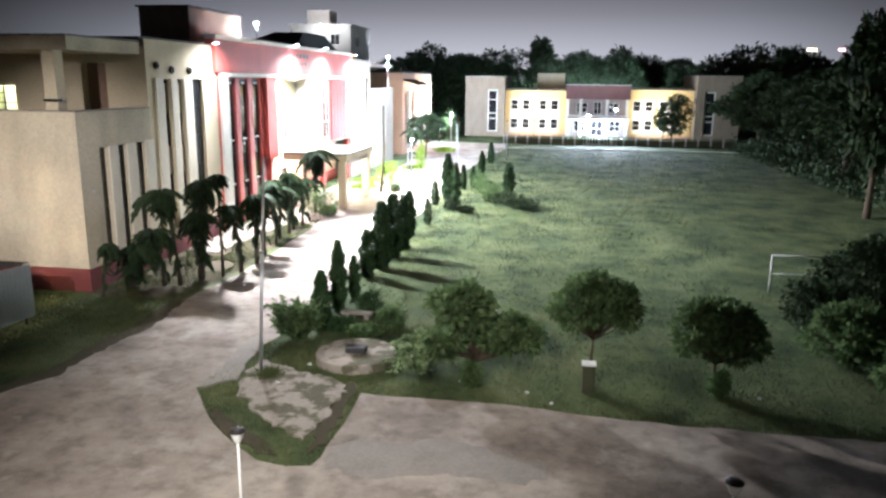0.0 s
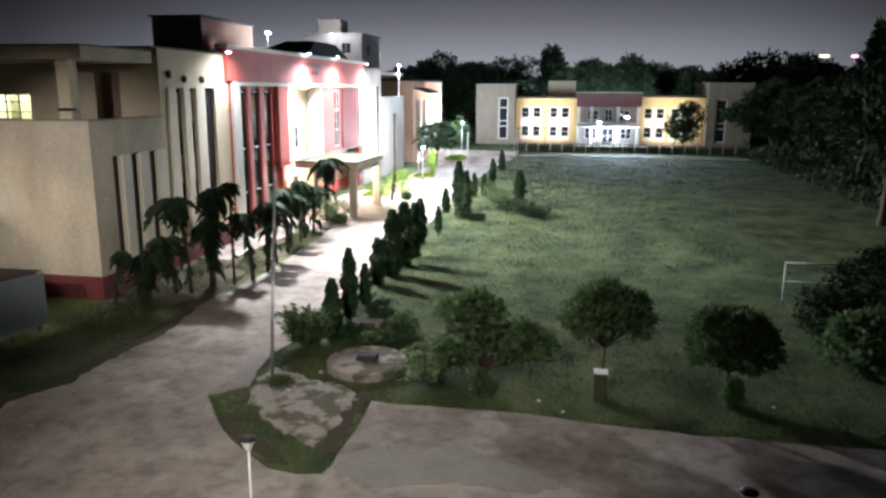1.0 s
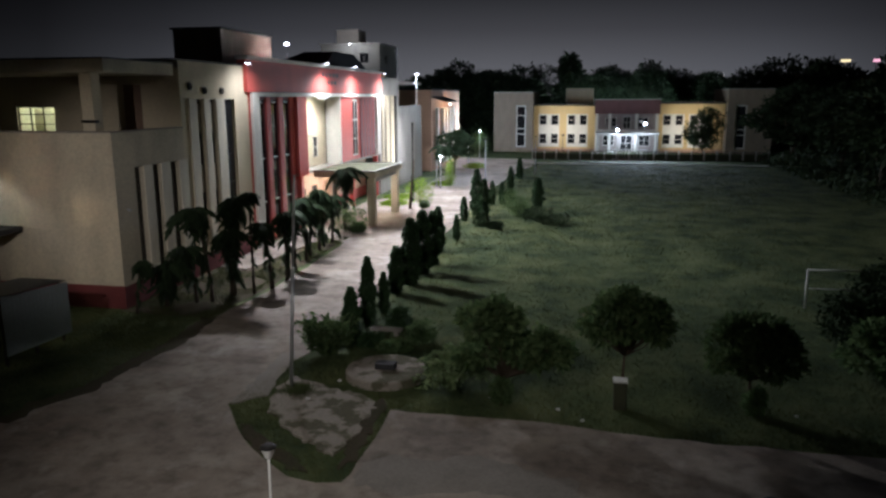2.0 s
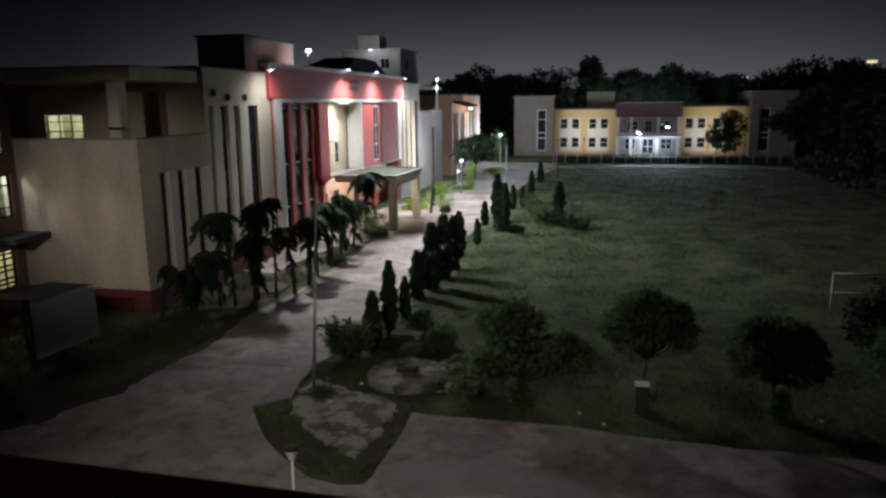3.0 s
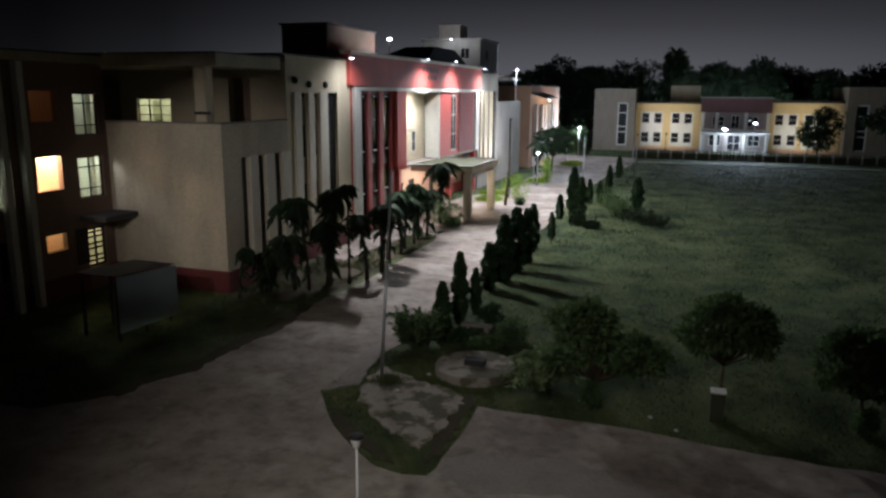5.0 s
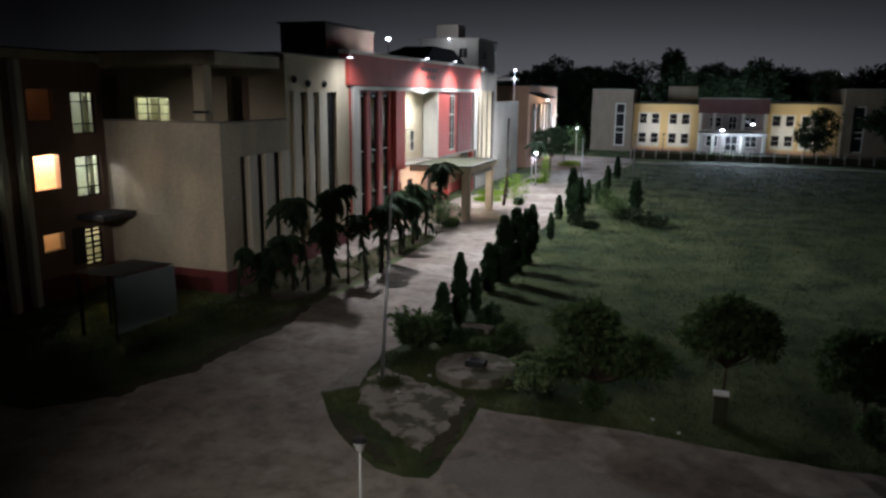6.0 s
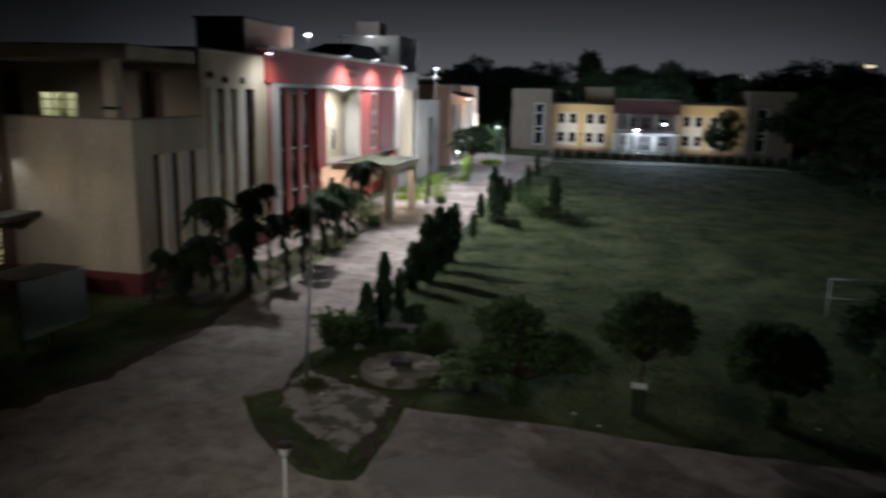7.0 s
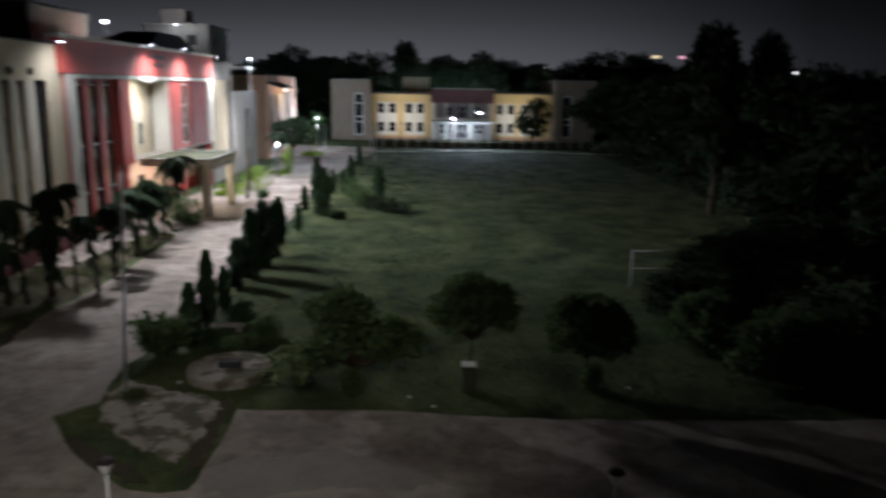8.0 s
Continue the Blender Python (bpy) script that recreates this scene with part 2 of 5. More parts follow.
def concrete_ground():
    m, n, l, b = nodes_of("stained_concrete")
    v = place(n)
    big, mid, fine = noise_node(n, l, 0.22, 6, 0.62, v), noise_node(n, l, 1.3, 7, 0.65, v), noise_node(n, l, 22, 5, 0.7, v)
    c = ramp(n, l, big.outputs[0], [(0.34, (0.20, 0.165, 0.14)), (0.5, (0.30, 0.255, 0.22)), (0.66, (0.40, 0.35, 0.30))])
    k = ramp(n, l, mid.outputs[0], [(0.36, (0.72, 0.71, 0.70)), (0.5, (1.0,) * 3), (0.66, (1.2, 1.18, 1.15))])
    g = ramp(n, l, fine.outputs[0], [(0.3, (0.85,) * 3), (0.7, (1.1,) * 3)])
    patch = noise_node(n, l, 0.30, 9, 0.72, v)
    pale = ramp(n, l, patch.outputs[0], [(0.54, (0, 0, 0)), (0.64, (0.6,) * 3)])
    c = mixed(n, l, pale, mixed(n, l, 1.0, c, k, "MULTIPLY"), (0.50, 0.45, 0.40))
    l.new(mixed(n, l, 1.0, c, g, "MULTIPLY"), b.inputs["Base Color"])
    b.inputs["Roughness"].default_value, b.inputs["Specular IOR Level"].default_value = 0.85, 0.25
    bump(n, l, b, mid.outputs[0], 0.35, 0.03)
    return m


GRASS, CONCRETE = ground_material(), concrete_ground()
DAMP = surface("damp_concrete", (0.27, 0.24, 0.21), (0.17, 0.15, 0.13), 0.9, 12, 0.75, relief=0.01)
DARK_OLIVE = surface("dark_olive_cement", (0.07, 0.075, 0.045), (0.04, 0.04, 0.03), 2, 14, 0.9, relief=0.02)
DIFFUSER = surface("white_diffuser", (0.86, 0.86, 0.84), (0.78, 0.77, 0.74), 3, 20, 0.35, relief=0.001)
EARTH = surface("bare_earth", (0.075, 0.06, 0.04), (0.04, 0.055, 0.022), 0.7, 9, 0.95, relief=0.03)
RUBBLE = surface("broken_cement_top", (0.37, 0.33, 0.285), (0.11, 0.105, 0.065), 1.1, 9, 0.92, relief=0.04, amount=0.9, edge=0.56)
TAN = surface("tan_plaster", (0.36, 0.30, 0.23), (0.24, 0.20, 0.16), 0.5, 9, 0.85, streaks=True)
ORANGE = surface("orange_plastic", (0.75, 0.36, 0.08), (0.6, 0.28, 0.07), 1, 12, 0.45)


# ---- mesh helpers ----
def add_box(bm, x0, x1, y0, y1, z0, z1):
    vs = [bm.verts.new(p) for p in ((x0, y0, z0), (x1, y0, z0), (x1, y1, z0), (x0, y1, z0), (x0, y0, z1), (x1, y0, z1), (x1, y1, z1), (x0, y1, z1))]
    for f in ((0, 3, 2, 1), (4, 5, 6, 7), (0, 1, 5, 4), (1, 2, 6, 5), (2, 3, 7, 6), (3, 0, 4, 7)):
        bm.faces.new([vs[i] for i in f])
    return vs


def boxes(*rows):
    bm = bmesh.new()
    for r in rows:
        add_box(bm, *r)
    return bm


def soft_box(x0, x1, y0, y1, z0, z1, r=0.02):
    bm = boxes((x0, x1, y0, y1, z0, z1))
    bmesh.ops.bevel(bm, geom=bm.edges[:], offset=r, segments=2, affect="EDGES", profile=0.6)
    return bm


def tube(bm, pts, radii, n=8, cap=True):
    rings = []
    for i, p in enumerate(pts):
        a = Vector(pts[max(i - 1, 0)])
        b = Vector(pts[min(i + 1, len(pts) - 1)])
        q = (b - a).to_track_quat("Z", "Y")
        rings.append([bm.verts.new(Vector(p) + q @ Vector((radii[i] * math.cos(t), radii[i] * math.sin(t), 0))) for t in (2 * math.pi * k / n for k in range(n))])
    for r, s in zip(rings, rings[1:]):
        for k in range(n):
            f = bm.faces.new((r[k], r[(k + 1) % n], s[(k + 1) % n], s[k]))
            f.smooth = True
    if cap:
        bm.faces.new(rings[0][::-1])
        bm.faces.new(rings[-1])
    return bm


def lathe(profile, n=20):
    """Turns (radius, height) pairs round z; closed at both ends."""
    bm = bmesh.new()
    rings = [[bm.verts.new((r * math.cos(2 * math.pi * k / n), r * math.sin(2 * math.pi * k / n), z)) for k in range(n)] for r, z in profile]
    for r, s in zip(rings, rings[1:]):
        for k in range(n):
            bm.faces.new((r[k], r[(k + 1) % n], s[(k + 1) % n], s[k]))
    bm.faces.new(rings[0][::-1])
    bm.faces.new(rings[-1])
    return bm


def mesh_of(name, bm, material):
    me = bpy.data.meshes.new(name)
    bm.to_mesh(me)
    bm.free()
    me.materials.append(material)
    return me


def mesh_np(name, verts, faces, material):
    me = bpy.data.meshes.new(name)
    me.from_pydata(np.asarray(verts).tolist(), [], np.asarray(faces).tolist())
    me.materials.append(material)
    return me


def part(name, bm, material, parent, label=""):
    me = bm if isinstance(bm, bpy.types.Mesh) else mesh_of(name, bm, material)
    ob = new(name, me)
    ob.parent = parent
    return tagged(ob, label)


def thing(name, label, category, at=(0, 0, 0), turn=0, group="", kind=""):
    ob = new(name)
    ob.empty_display_size = 0.3
    ob.matrix_world = pose(*at, 0, 0, turn)
    return tagged(ob, label, category, group, kind)


def solid(name, bm, material, label, category="", at=(0, 0, 0), turn=0, group="", kind=""):
    me = bm if isinstance(bm, bpy.types.Mesh) else mesh_of(name, bm, material)
    ob = new(name, me)
    ob.matrix_world = pose(*at, 0, 0, turn)
    return tagged(ob, label, category, group, kind)


def wall_grid(spot, u0, u1, z0, z1, holes, deep):
    """One closed wall with its openings cut through; spot(u, depth, z) gives a point."""
    us = sorted({u0, u1, *[v for h in holes for v in h[:2] if u0 < v < u1]})
    zs = sorted({z0, z1, *[v for h in holes for v in h[2:] if z0 < v < z1]})
    full = {(i, k) for i in range(len(us) - 1) for k in range(len(zs) - 1)
            if not any(h[0] < (us[i] + us[i + 1]) / 2 < h[1] and h[2] < (zs[k] + zs[k + 1]) / 2 < h[3] for h in holes)}
    bm, made = bmesh.new(), {}

    def vert(i, k, s):
        if (i, k, s) not in made:
            made[i, k, s] = bm.verts.new(spot(us[i], deep * s, zs[k]))
        return made[i, k, s]
    for i, k in full:
        ring = ((i, k), (i + 1, k), (i + 1, k + 1), (i, k + 1))
        for s in (0, 1):
            bm.faces.new([vert(*c, s) for c in ring])
        for a, b, gone in ((0, 1, (i, k - 1)), (1, 2, (i + 1, k)), (2, 3, (i, k + 1)), (3, 0, (i - 1, k))):
            if gone not in full:
                bm.faces.new([vert(*ring[a], 0), vert(*ring[b], 0), vert(*ring[b], 1), vert(*ring[a], 1)])
    bmesh.ops.recalc_face_normals(bm, faces=bm.faces[:])
    return bm


def wall_east(face, u0, u1, z0, z1, holes=(), thick=0.25):
    """A wall whose outer face looks towards +x."""
    return wall_grid(lambda u, d, z: (face - d, u, z), u0, u1, z0, z1, holes, thick)


def wall_south(face, u0, u1, z0, z1, holes=(), thick=0.25):
    """A wall whose outer face looks towards -y."""
    return wall_grid(lambda u, d, z: (u, face + d, z), u0, u1, z0, z1, holes, thick)


def window(parent, side, face, u0, u1, z0, z1, pane=GLASS, frame_mat=DARKIRON, cols=2, bars=(), inset=0.12, bar=0.05, name="window"):
    """A framed window in an opening; side 'e' looks to +x, 's' to -y."""
    def put(a, b, lo, hi, d0, d1):
        return (face - d1, face - d0, a, b, lo, hi) if side == "e" else (a, b, face + d0, face + d1, lo, hi)
    us = [u0 + (u1 - u0) * k / cols for k in range(cols + 1)]
    zs = [z0, *bars, z1]
    cells = [(a + bar * (0.5 if i else 1), b - bar * (0.5 if i < cols - 1 else 1), lo + bar * (0.4 if k else 1), hi - bar * (0.4 if k < len(zs) - 2 else 1))
             for i, (a, b) in enumerate(zip(us, us[1:])) for k, (lo, hi) in enumerate(zip(zs, zs[1:]))]
    spot = (lambda u, d, z: (face - inset - d, u, z)) if side == "e" else (lambda u, d, z: (u, face + inset + d, z))
    w = part(name, wall_grid(spot, u0, u1, z0, z1, cells, 0.06), frame_mat, parent)
    p = part("pane", boxes(put(u0 + bar * 0.5, u1 - bar * 0.5, z0 + bar * 0.5, z1 - bar * 0.5, inset + 0.025, inset + 0.035)), pane, w)
    if pane is CLEAR:
        p.visible_shadow = False
    return w


# ---- ground ----
def sheet(name, outline, z0, z1, material, label, rough=0.0, seed=3, step=0.6):
    """A slab with the given outline, its edge a little ragged."""
    rng = random.Random(seed)
    pts = []
    for a, b in zip(outline, outline[1:] + outline[:1]):
        a, b = Vector(a), Vector(b)
        steps = max(1, int((b - a).length / step)) if rough else 1
        for k in range(steps):
            p = a.lerp(b, k / steps)
            pts.append((p.x + rng.uniform(-rough, rough), p.y + rng.uniform(-rough, rough)))
    bm = bmesh.new()
    top = [bm.verts.new((*p, z1)) for p in pts]
    low = [bm.verts.new((*p, z0)) for p in pts]
    f = bm.faces.new(top)
    bm.normal_update()
    if f.normal.z < 0:
        f.normal_flip()
    for k in range(len(pts)):
        j = (k + 1) % len(pts)
        bm.faces.new((top[k], low[k], low[j], top[j]))
    bmesh.ops.recalc_face_normals(bm, faces=bm.faces[:])
    return solid(name, bm, material, label, kind="structure")


solid("field_kerb", soft_box(-8.4, 33.5, 118.0, 118.3, -0.1, 0.16, 0.02), WHITE, "low pale kerb along the far side of the field", kind="structure")
solid("ground", boxes((-2400, 2400, -2400, 2400, -0.5, 0.0)), GRASS, "rough green grass ground of the sports field", kind="structure")
sheet("road", [(-11.0, 27.0), (-10.9, 34), (-10.8, 60), (-11.4, 80), (-10.0, 104), (-8.6, 116), (-9.5, 126), (-24, 128), (-26, 112), (-19.5, 100), (-19.2, 80), (-22.0, 70), (-22.0, 54), (-17.2, 50),
               (-17.0, 44), (-16.8, 36), (-17.3, 31.2), (-16.7, 27.3), (-17.05, 25.13), (-17.24, 22.97), (-17.15, 21.91), (-18.02, 20.27), (-18.00, 19.23), (-19.98, 17.22), (-32, 17.2), (-44, 16.5), (-44, 0.6), (40, 0.6), (40, 22.2),
               (7.12, 21.70), (3.88, 21.75), (1.00, 21.98), (-1.33, 22.31), (-4.97, 22.27), (-6.24, 22.36), (-6.19, 20.0), (-6.22, 18.6), (-6.26, 17.38), (-7.0, 17.28), (-7.85, 17.52), (-8.7, 18.1), (-9.5, 18.75), (-10.6, 20.05), (-11.3, 20.95), (-11.76, 21.75), (-11.75, 24.0)],
      -0.3, 0.04, CONCRETE, "worn stained grey concrete road and forecourt", rough=0.07)
sheet("island_slab", [(-10.48, 24.47), (-9.59, 24.13), (-8.53, 23.57), (-7.53, 23.34), (-6.85, 22.57), (-6.81, 20.19), (-6.94, 18.76), (-7.85, 19.35), (-8.91, 20.17), (-10.26, 21.61), (-10.72, 22.54), (-10.76, 23.58)], -0.2, 0.07, RUBBLE, "broken pale cement patch in the grass island", rough=0.13, seed=8, step=0.22)
sheet("earth_strip", [(-6.87, 23.26), (-6.47, 22.89), (-6.32, 18.78), (-6.66, 18.11), (-6.92, 19.76)], -0.2, 0.03, EARTH, "bare brown earth strip beside the cement", rough=0.12, seed=12, step=0.25)
sheet("earth_patch", [(-10.63, 20.34), (-10.01, 20.16), (-8.46, 18.73), (-7.42, 17.84), (-8.35, 18.06), (-9.59, 18.96)], -0.2, 0.03, EARTH, "bare brown earth patch in the grass island", rough=0.15, seed=13, step=0.25)
sheet("island_kerb", [(-11.74, 21.76), (-12.02, 26.75), (-11.46, 26.86), (-10.80, 22.73)], -0.2, 0.055, CEMENT, "old cement strip beside the flagpole", rough=0.08, seed=9, step=0.3)
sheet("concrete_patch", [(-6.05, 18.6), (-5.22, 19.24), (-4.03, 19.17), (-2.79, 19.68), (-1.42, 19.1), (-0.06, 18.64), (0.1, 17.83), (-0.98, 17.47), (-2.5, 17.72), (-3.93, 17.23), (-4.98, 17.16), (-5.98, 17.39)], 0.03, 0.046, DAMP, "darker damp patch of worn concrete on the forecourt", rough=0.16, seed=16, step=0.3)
sheet("road_verge", [(-17.25, 31.2), (-16.62, 27.3), (-16.97, 25.13), (-17.16, 22.97), (-17.07, 21.91), (-17.94, 20.27), (-17.92, 19.3), (-19.9, 17.3), (-26.0, 17.28), (-26.0, 17.55), (-20.3, 17.75), (-18.5, 19.5), (-18.5, 20.6), (-17.7, 22.1), (-17.75, 25.2), (-17.5, 27.4), (-17.85, 31.0)], -0.2, 0.05, EARTH, "ragged brown earth along the road edge", rough=0.13, seed=15, step=0.3)
sheet("palm_bed", [(-22.3, 31.2), (-17.6, 31.0), (-17.2, 36), (-17.4, 44), (-17.6, 50), (-22.3, 53)], -0.2, 0.012, EARTH, "bare earth planting bed under the palms", rough=0.08, seed=4)
sheet("paved_path", [(-22.2, 41.0), (-20.2, 40.5), (-19.3, 50), (-22.2, 56)], -0.2, 0.09, CONCRETE, "pale concrete path along the building", rough=0.03, seed=5)


# ---- main academic building ----
X = -22.34
main = thing("academic_building", "three-storey cream plaster college building with a red entrance front", "building", (X, 38, 0))
main.matrix_world = Matrix.Identity(4)


def room(parent, x0, x1, y0, y1, z0, z1, open_side, colour):
    """A plain room behind an opening: five thin walls, one side open."""
    t = 0.08
    rows = [(x0, x1, y0, y1, z0 - t, z0), (x0, x1, y0, y1, z1, z1 + t)]
    if open_side == "e":
        rows += [(x0 - t, x0, y0, y1, z0, z1), (x0, x1, y0 - t, y0, z0, z1), (x0, x1, y1, y1 + t, z0, z1)]
    else:
        rows += [(x0, x1, y1, y1 + t, z0, z1), (x0 - t, x0, y0, y1, z0, z1), (x1, x1 + t, y0, y1, z0, z1)]
    return part("room", boxes(*rows), colour, parent, "plain painted room behind the opening")


ROOM_GREEN = surface("pale_green_wall", (0.64, 0.65, 0.52), (0.52, 0.52, 0.42), 0.8, 8, 0.8)
ROOM_WARM = surface("peach_wall", (0.72, 0.50, 0.34), (0.6, 0.42, 0.3), 0.8, 8, 0.8)
W = -29.4
# the wing that comes towards the camera
holes_w = [(29.6, 31.2, 8.0, 10.1), (29.55, 31.25, 4.82, 6.93), (29.75, 31.0, 1.2, 3.25), (27.05, 28.55, 5.45, 7.1), (27.2, 28.45, 2.45, 3.3), (27.0, 28.55, 8.75, 10.2),
           (24.6, 25.7, 4.9, 7.1), (24.6, 25.7, 8.2, 10.2), (24.6, 25.7, 1.6, 3.4), (22.0, 23.6, 4.9, 7.1), (22.0, 23.6, 8.2, 10.2)]
part("wing_wall", wall_east(W, 14.0, 31.66, 0, 11.55, holes_w, 0.3), BROWN, main, "brown-painted wing wall with lit windows")
part("wing_end_wall", wall_south(14.0, -42, W - 0.3, 0, 11.55), BROWN, main)
part("wing_plinth", boxes((W, W + 0.05, 14, 29.7, 0, 1.15), (W, W + 0.05, 31.05, 31.6, 0, 1.15)), MAROON, main, "dark red plinth")
for y in (25.15, 26.3, 23.6):
    part("pier", soft_box(W, W + 0.42, y - 0.16, y + 0.16, 0.05, 11.5, 0.03), WHITE, main, "white full-height pier")
window(main, "e", W, 29.6, 31.2, 8.0, 10.1, CLEAR, DARKIRON, 2, (8.5, 9.6), 0.12, 0.06)
window(main, "e", W, 29.55, 31.25, 4.82, 6.93, CLEAR, DARKIRON, 2, (5.3, 6.4), 0.12, 0.06)
window(main, "e", W, 24.6, 25.7, 4.9, 7.1, CLEAR, DARKIRON, 2, (5.6, 6.4))
for y0, y1, z0, z1 in ((24.6, 25.7, 8.2, 10.2), (24.6, 25.7, 1.6, 3.4), (22.0, 23.6, 4.9, 7.1), (22.0, 23.6, 8.2, 10.2)):
    window(main, "e", W, y0, y1, z0, z1, GLASS, DARKIRON, 2, ((z0 + z1) / 2,))
grille = window(main, "e", W, 29.75, 31.0, 1.2, 3.25, CLEAR, DARKIRON, 2, (1.5, 1.75, 2.15, 2.4, 2.75, 3.0), name="iron_grille_door", bar=0.11)
for z0, z1, y0, y1, mat in ((7.75, 10.5, 29.3, 31.55, ROOM_GREEN), (4.4, 7.5, 29.3, 31.55, ROOM_GREEN), (1.15, 3.7, 29.5, 31.5, ROOM_GREEN), (4.6, 7.5, 26.9, 28.75, ROOM_WARM), (1.6, 3.7, 26.9, 28.75, ROOM_WARM), (8.0, 10.6, 26.9, 28.75, ROOM_WARM), (4.6, 7.5, 24.3, 26.2, ROOM_GREEN)):
    room(main, W - 2.6, W - 0.32, y0, y1, z0, z1, "e", mat)
for eye, power, colour in (((W - 1.2, 30.4, 10.2), 3.2, (1.0, 0.98, 0.88)), ((W - 0.9, 29.75, 7.3), 12, (1.0, 0.98, 0.90)), ((W - 1.2, 30.4, 3.4), 4.5, WARM), ((W - 1.1, 27.8, 7.25), 34, WARM),
                           ((W - 1.3, 27.8, 3.45), 2.2, (1.0, 0.84, 0.42)), ((W - 1.6, 27.4, 10.3), 0.16, AMBER), ((W - 1.3, 25.2, 7.2), 9, (0.98, 1.0, 0.84))):
    lamp_light("room_light", "POINT", eye, power, colour, radius=0.1)
part("sunshade", soft_box(W, W + 1.7, 29.3, 31.62, 3.75, 4.02, 0.03), ROOFING, main, "weathered cement shade over the grille door")
# mullion curtains folded at the sides of the two lit windows
CURTAIN = leafy("pale_curtain", (0.66, 0.66, 0.54), (0.72, 0.71, 0.60), 0.9, 0.75)
for z0, z1 in ((7.95, 10.15), (4.75, 7.0)):
    for a in (30.75,):
        bm = bmesh.new()
        for k in range(4):
            tube(bm, [(W - 0.35, a + 0.09 * k, z0), (W - 0.35, a + 0.085 * k, z1)], [0.05, 0.045], 8)
        part("curtain", bm, CURTAIN, main, "pale folded curtain inside the window")

for a in (-31.85,):
    bm = bmesh.new()
    for k in range(6):
        tube(bm, [(a + 0.1 * k, 38.36, 8.2), (a + 0.095 * k, 38.36, 9.66)], [0.055, 0.05], 8)
    part("curtain", bm, CURTAIN, main, "pale folded curtain inside the window")
part("open_shutter", boxes((W + 0.02, W + 0.08, 28.95, 29.7, 1.5, 3.35), (W + 0.08, W + 0.1, 29.0, 29.65, 2.4, 2.46)), DARKIRON, main, "dark iron door leaf folded open")

# the plain block with its terrace
HB = 8.63
part("block_front_wall", wall_south(31.66, W, X, 0, HB, (), 0.3), CREAM_OLD, main, "plain stained cream end wall")
strips = [(33.28, 33.95), (34.75, 35.52), (36.42, 37.28)]
part("block_side_wall", wall_east(X, 31.96, 38.0, 0, HB, [(a, b, 1.45, 6.87) for a, b in strips], 0.3), CREAM_OLD, main)
part("block_plinth", boxes((W + 0.02, X + 0.04, 31.62, 31.659, 0, 1.15), (X, X + 0.04, 31.66, 45.8, 0, 1.12)), MAROON, main, "dark red plinth")
part("parapet_coping", boxes((W, X + 0.05, 31.6, 32.0, HB, HB + 0.07), (X - 0.34, X + 0.05, 32.0, 38.0, HB, HB + 0.07)), CEMENT, main)
part("terrace_floor", boxes((-34, X - 0.3, 31.96, 38.0, 7.75, 7.95)), CEMENT, main)
for a, b in strips:
    window(main, "e", X, a, b, 1.45, 6.87, GLASS, DARKIRON, 1, (2.6, 3.9, 5.2, 6.2), 0.18)
for a, b in ((33.97, 34.73), (35.54, 36.40), (37.30, 38.15)):
    fin = soft_box(X, X + 0.1, a, b, 1.5, 6.9, 0.03)
    part("fin", fin, PALE, main, "pale cream vertical sun fin")
# thin raised band standing for the wall's faint horizontal stain
part("stain_line", soft_box(-28.6, -24.2, 31.635, 31.66, 3.86, 3.92, 0.01), CREAM_OLD, main)
part("wall_lamp", boxes((X, X + 0.18, 32.35, 32.45, 4.86, 4.9), (X + 0.1, X + 0.22, 32.33, 32.47, 4.8, 4.86)), GALVAN, main, "small wall bracket lamp, unlit")
# terrace: back wall, roof slab and column
part("terrace_back_wall", wall_south(38.0, -34, X - 0.3, 7.95, 11.45, [(-32.8, -30.3, 8.25, 9.8), (-25.85, -24.7, 7.95, 11.0)], 0.3), CREAM, main)
part("terrace_door", boxes((-25.85, -24.7, 38.08, 38.14, 7.95, 11.0)), BROWN, main, "brown door panel")
window(main, "s", 38.0, -32.8, -30.3, 8.25, 9.8, CLEAR, DARKIRON, 3, (8.8, 9.35), 0.12, 0.06)
room(main, -33.2, -29.95, 38.32, 40.6, 7.97, 10.6, "s", ROOM_GREEN)
lamp_light("room_light", "POINT", (-31.6, 39.2, 10.3), 8, (1.0, 0.95, 0.70), radius=0.1)
part("terrace_column", soft_box(-24.1, -23.45, 32.1, 32.75, 7.95, 11.45, 0.03), CREAM, main)
part("column_bracket", soft_box(-24.0, -23.2, 31.85, 32.1, 9.1, 9.22, 0.02), DARKIRON, main, "dark bracket on the column")
part("terrace_roof", boxes((-36, X + 0.1, 31.4, 37.3, 11.45, 12.05)), CREAM_OLD, main, "deep roof slab over the terrace")
part("roof_flashing", boxes((-42, X + 0.12, 37.3, 45.7, 12.28, 12.36), (-36, X + 0.14, 31.35, 37.3, 12.05, 12.12)), ROOFING, main)
part("wing_roof", boxes((-42, W + 0.25, 13.8, 31.4, 11.55, 11.95)), CREAM_OLD, main)
part("wing_roof_edge", boxes((-42, W + 0.32, 13.7, 31.4, 11.95, 12.02)), ROOFING, main)

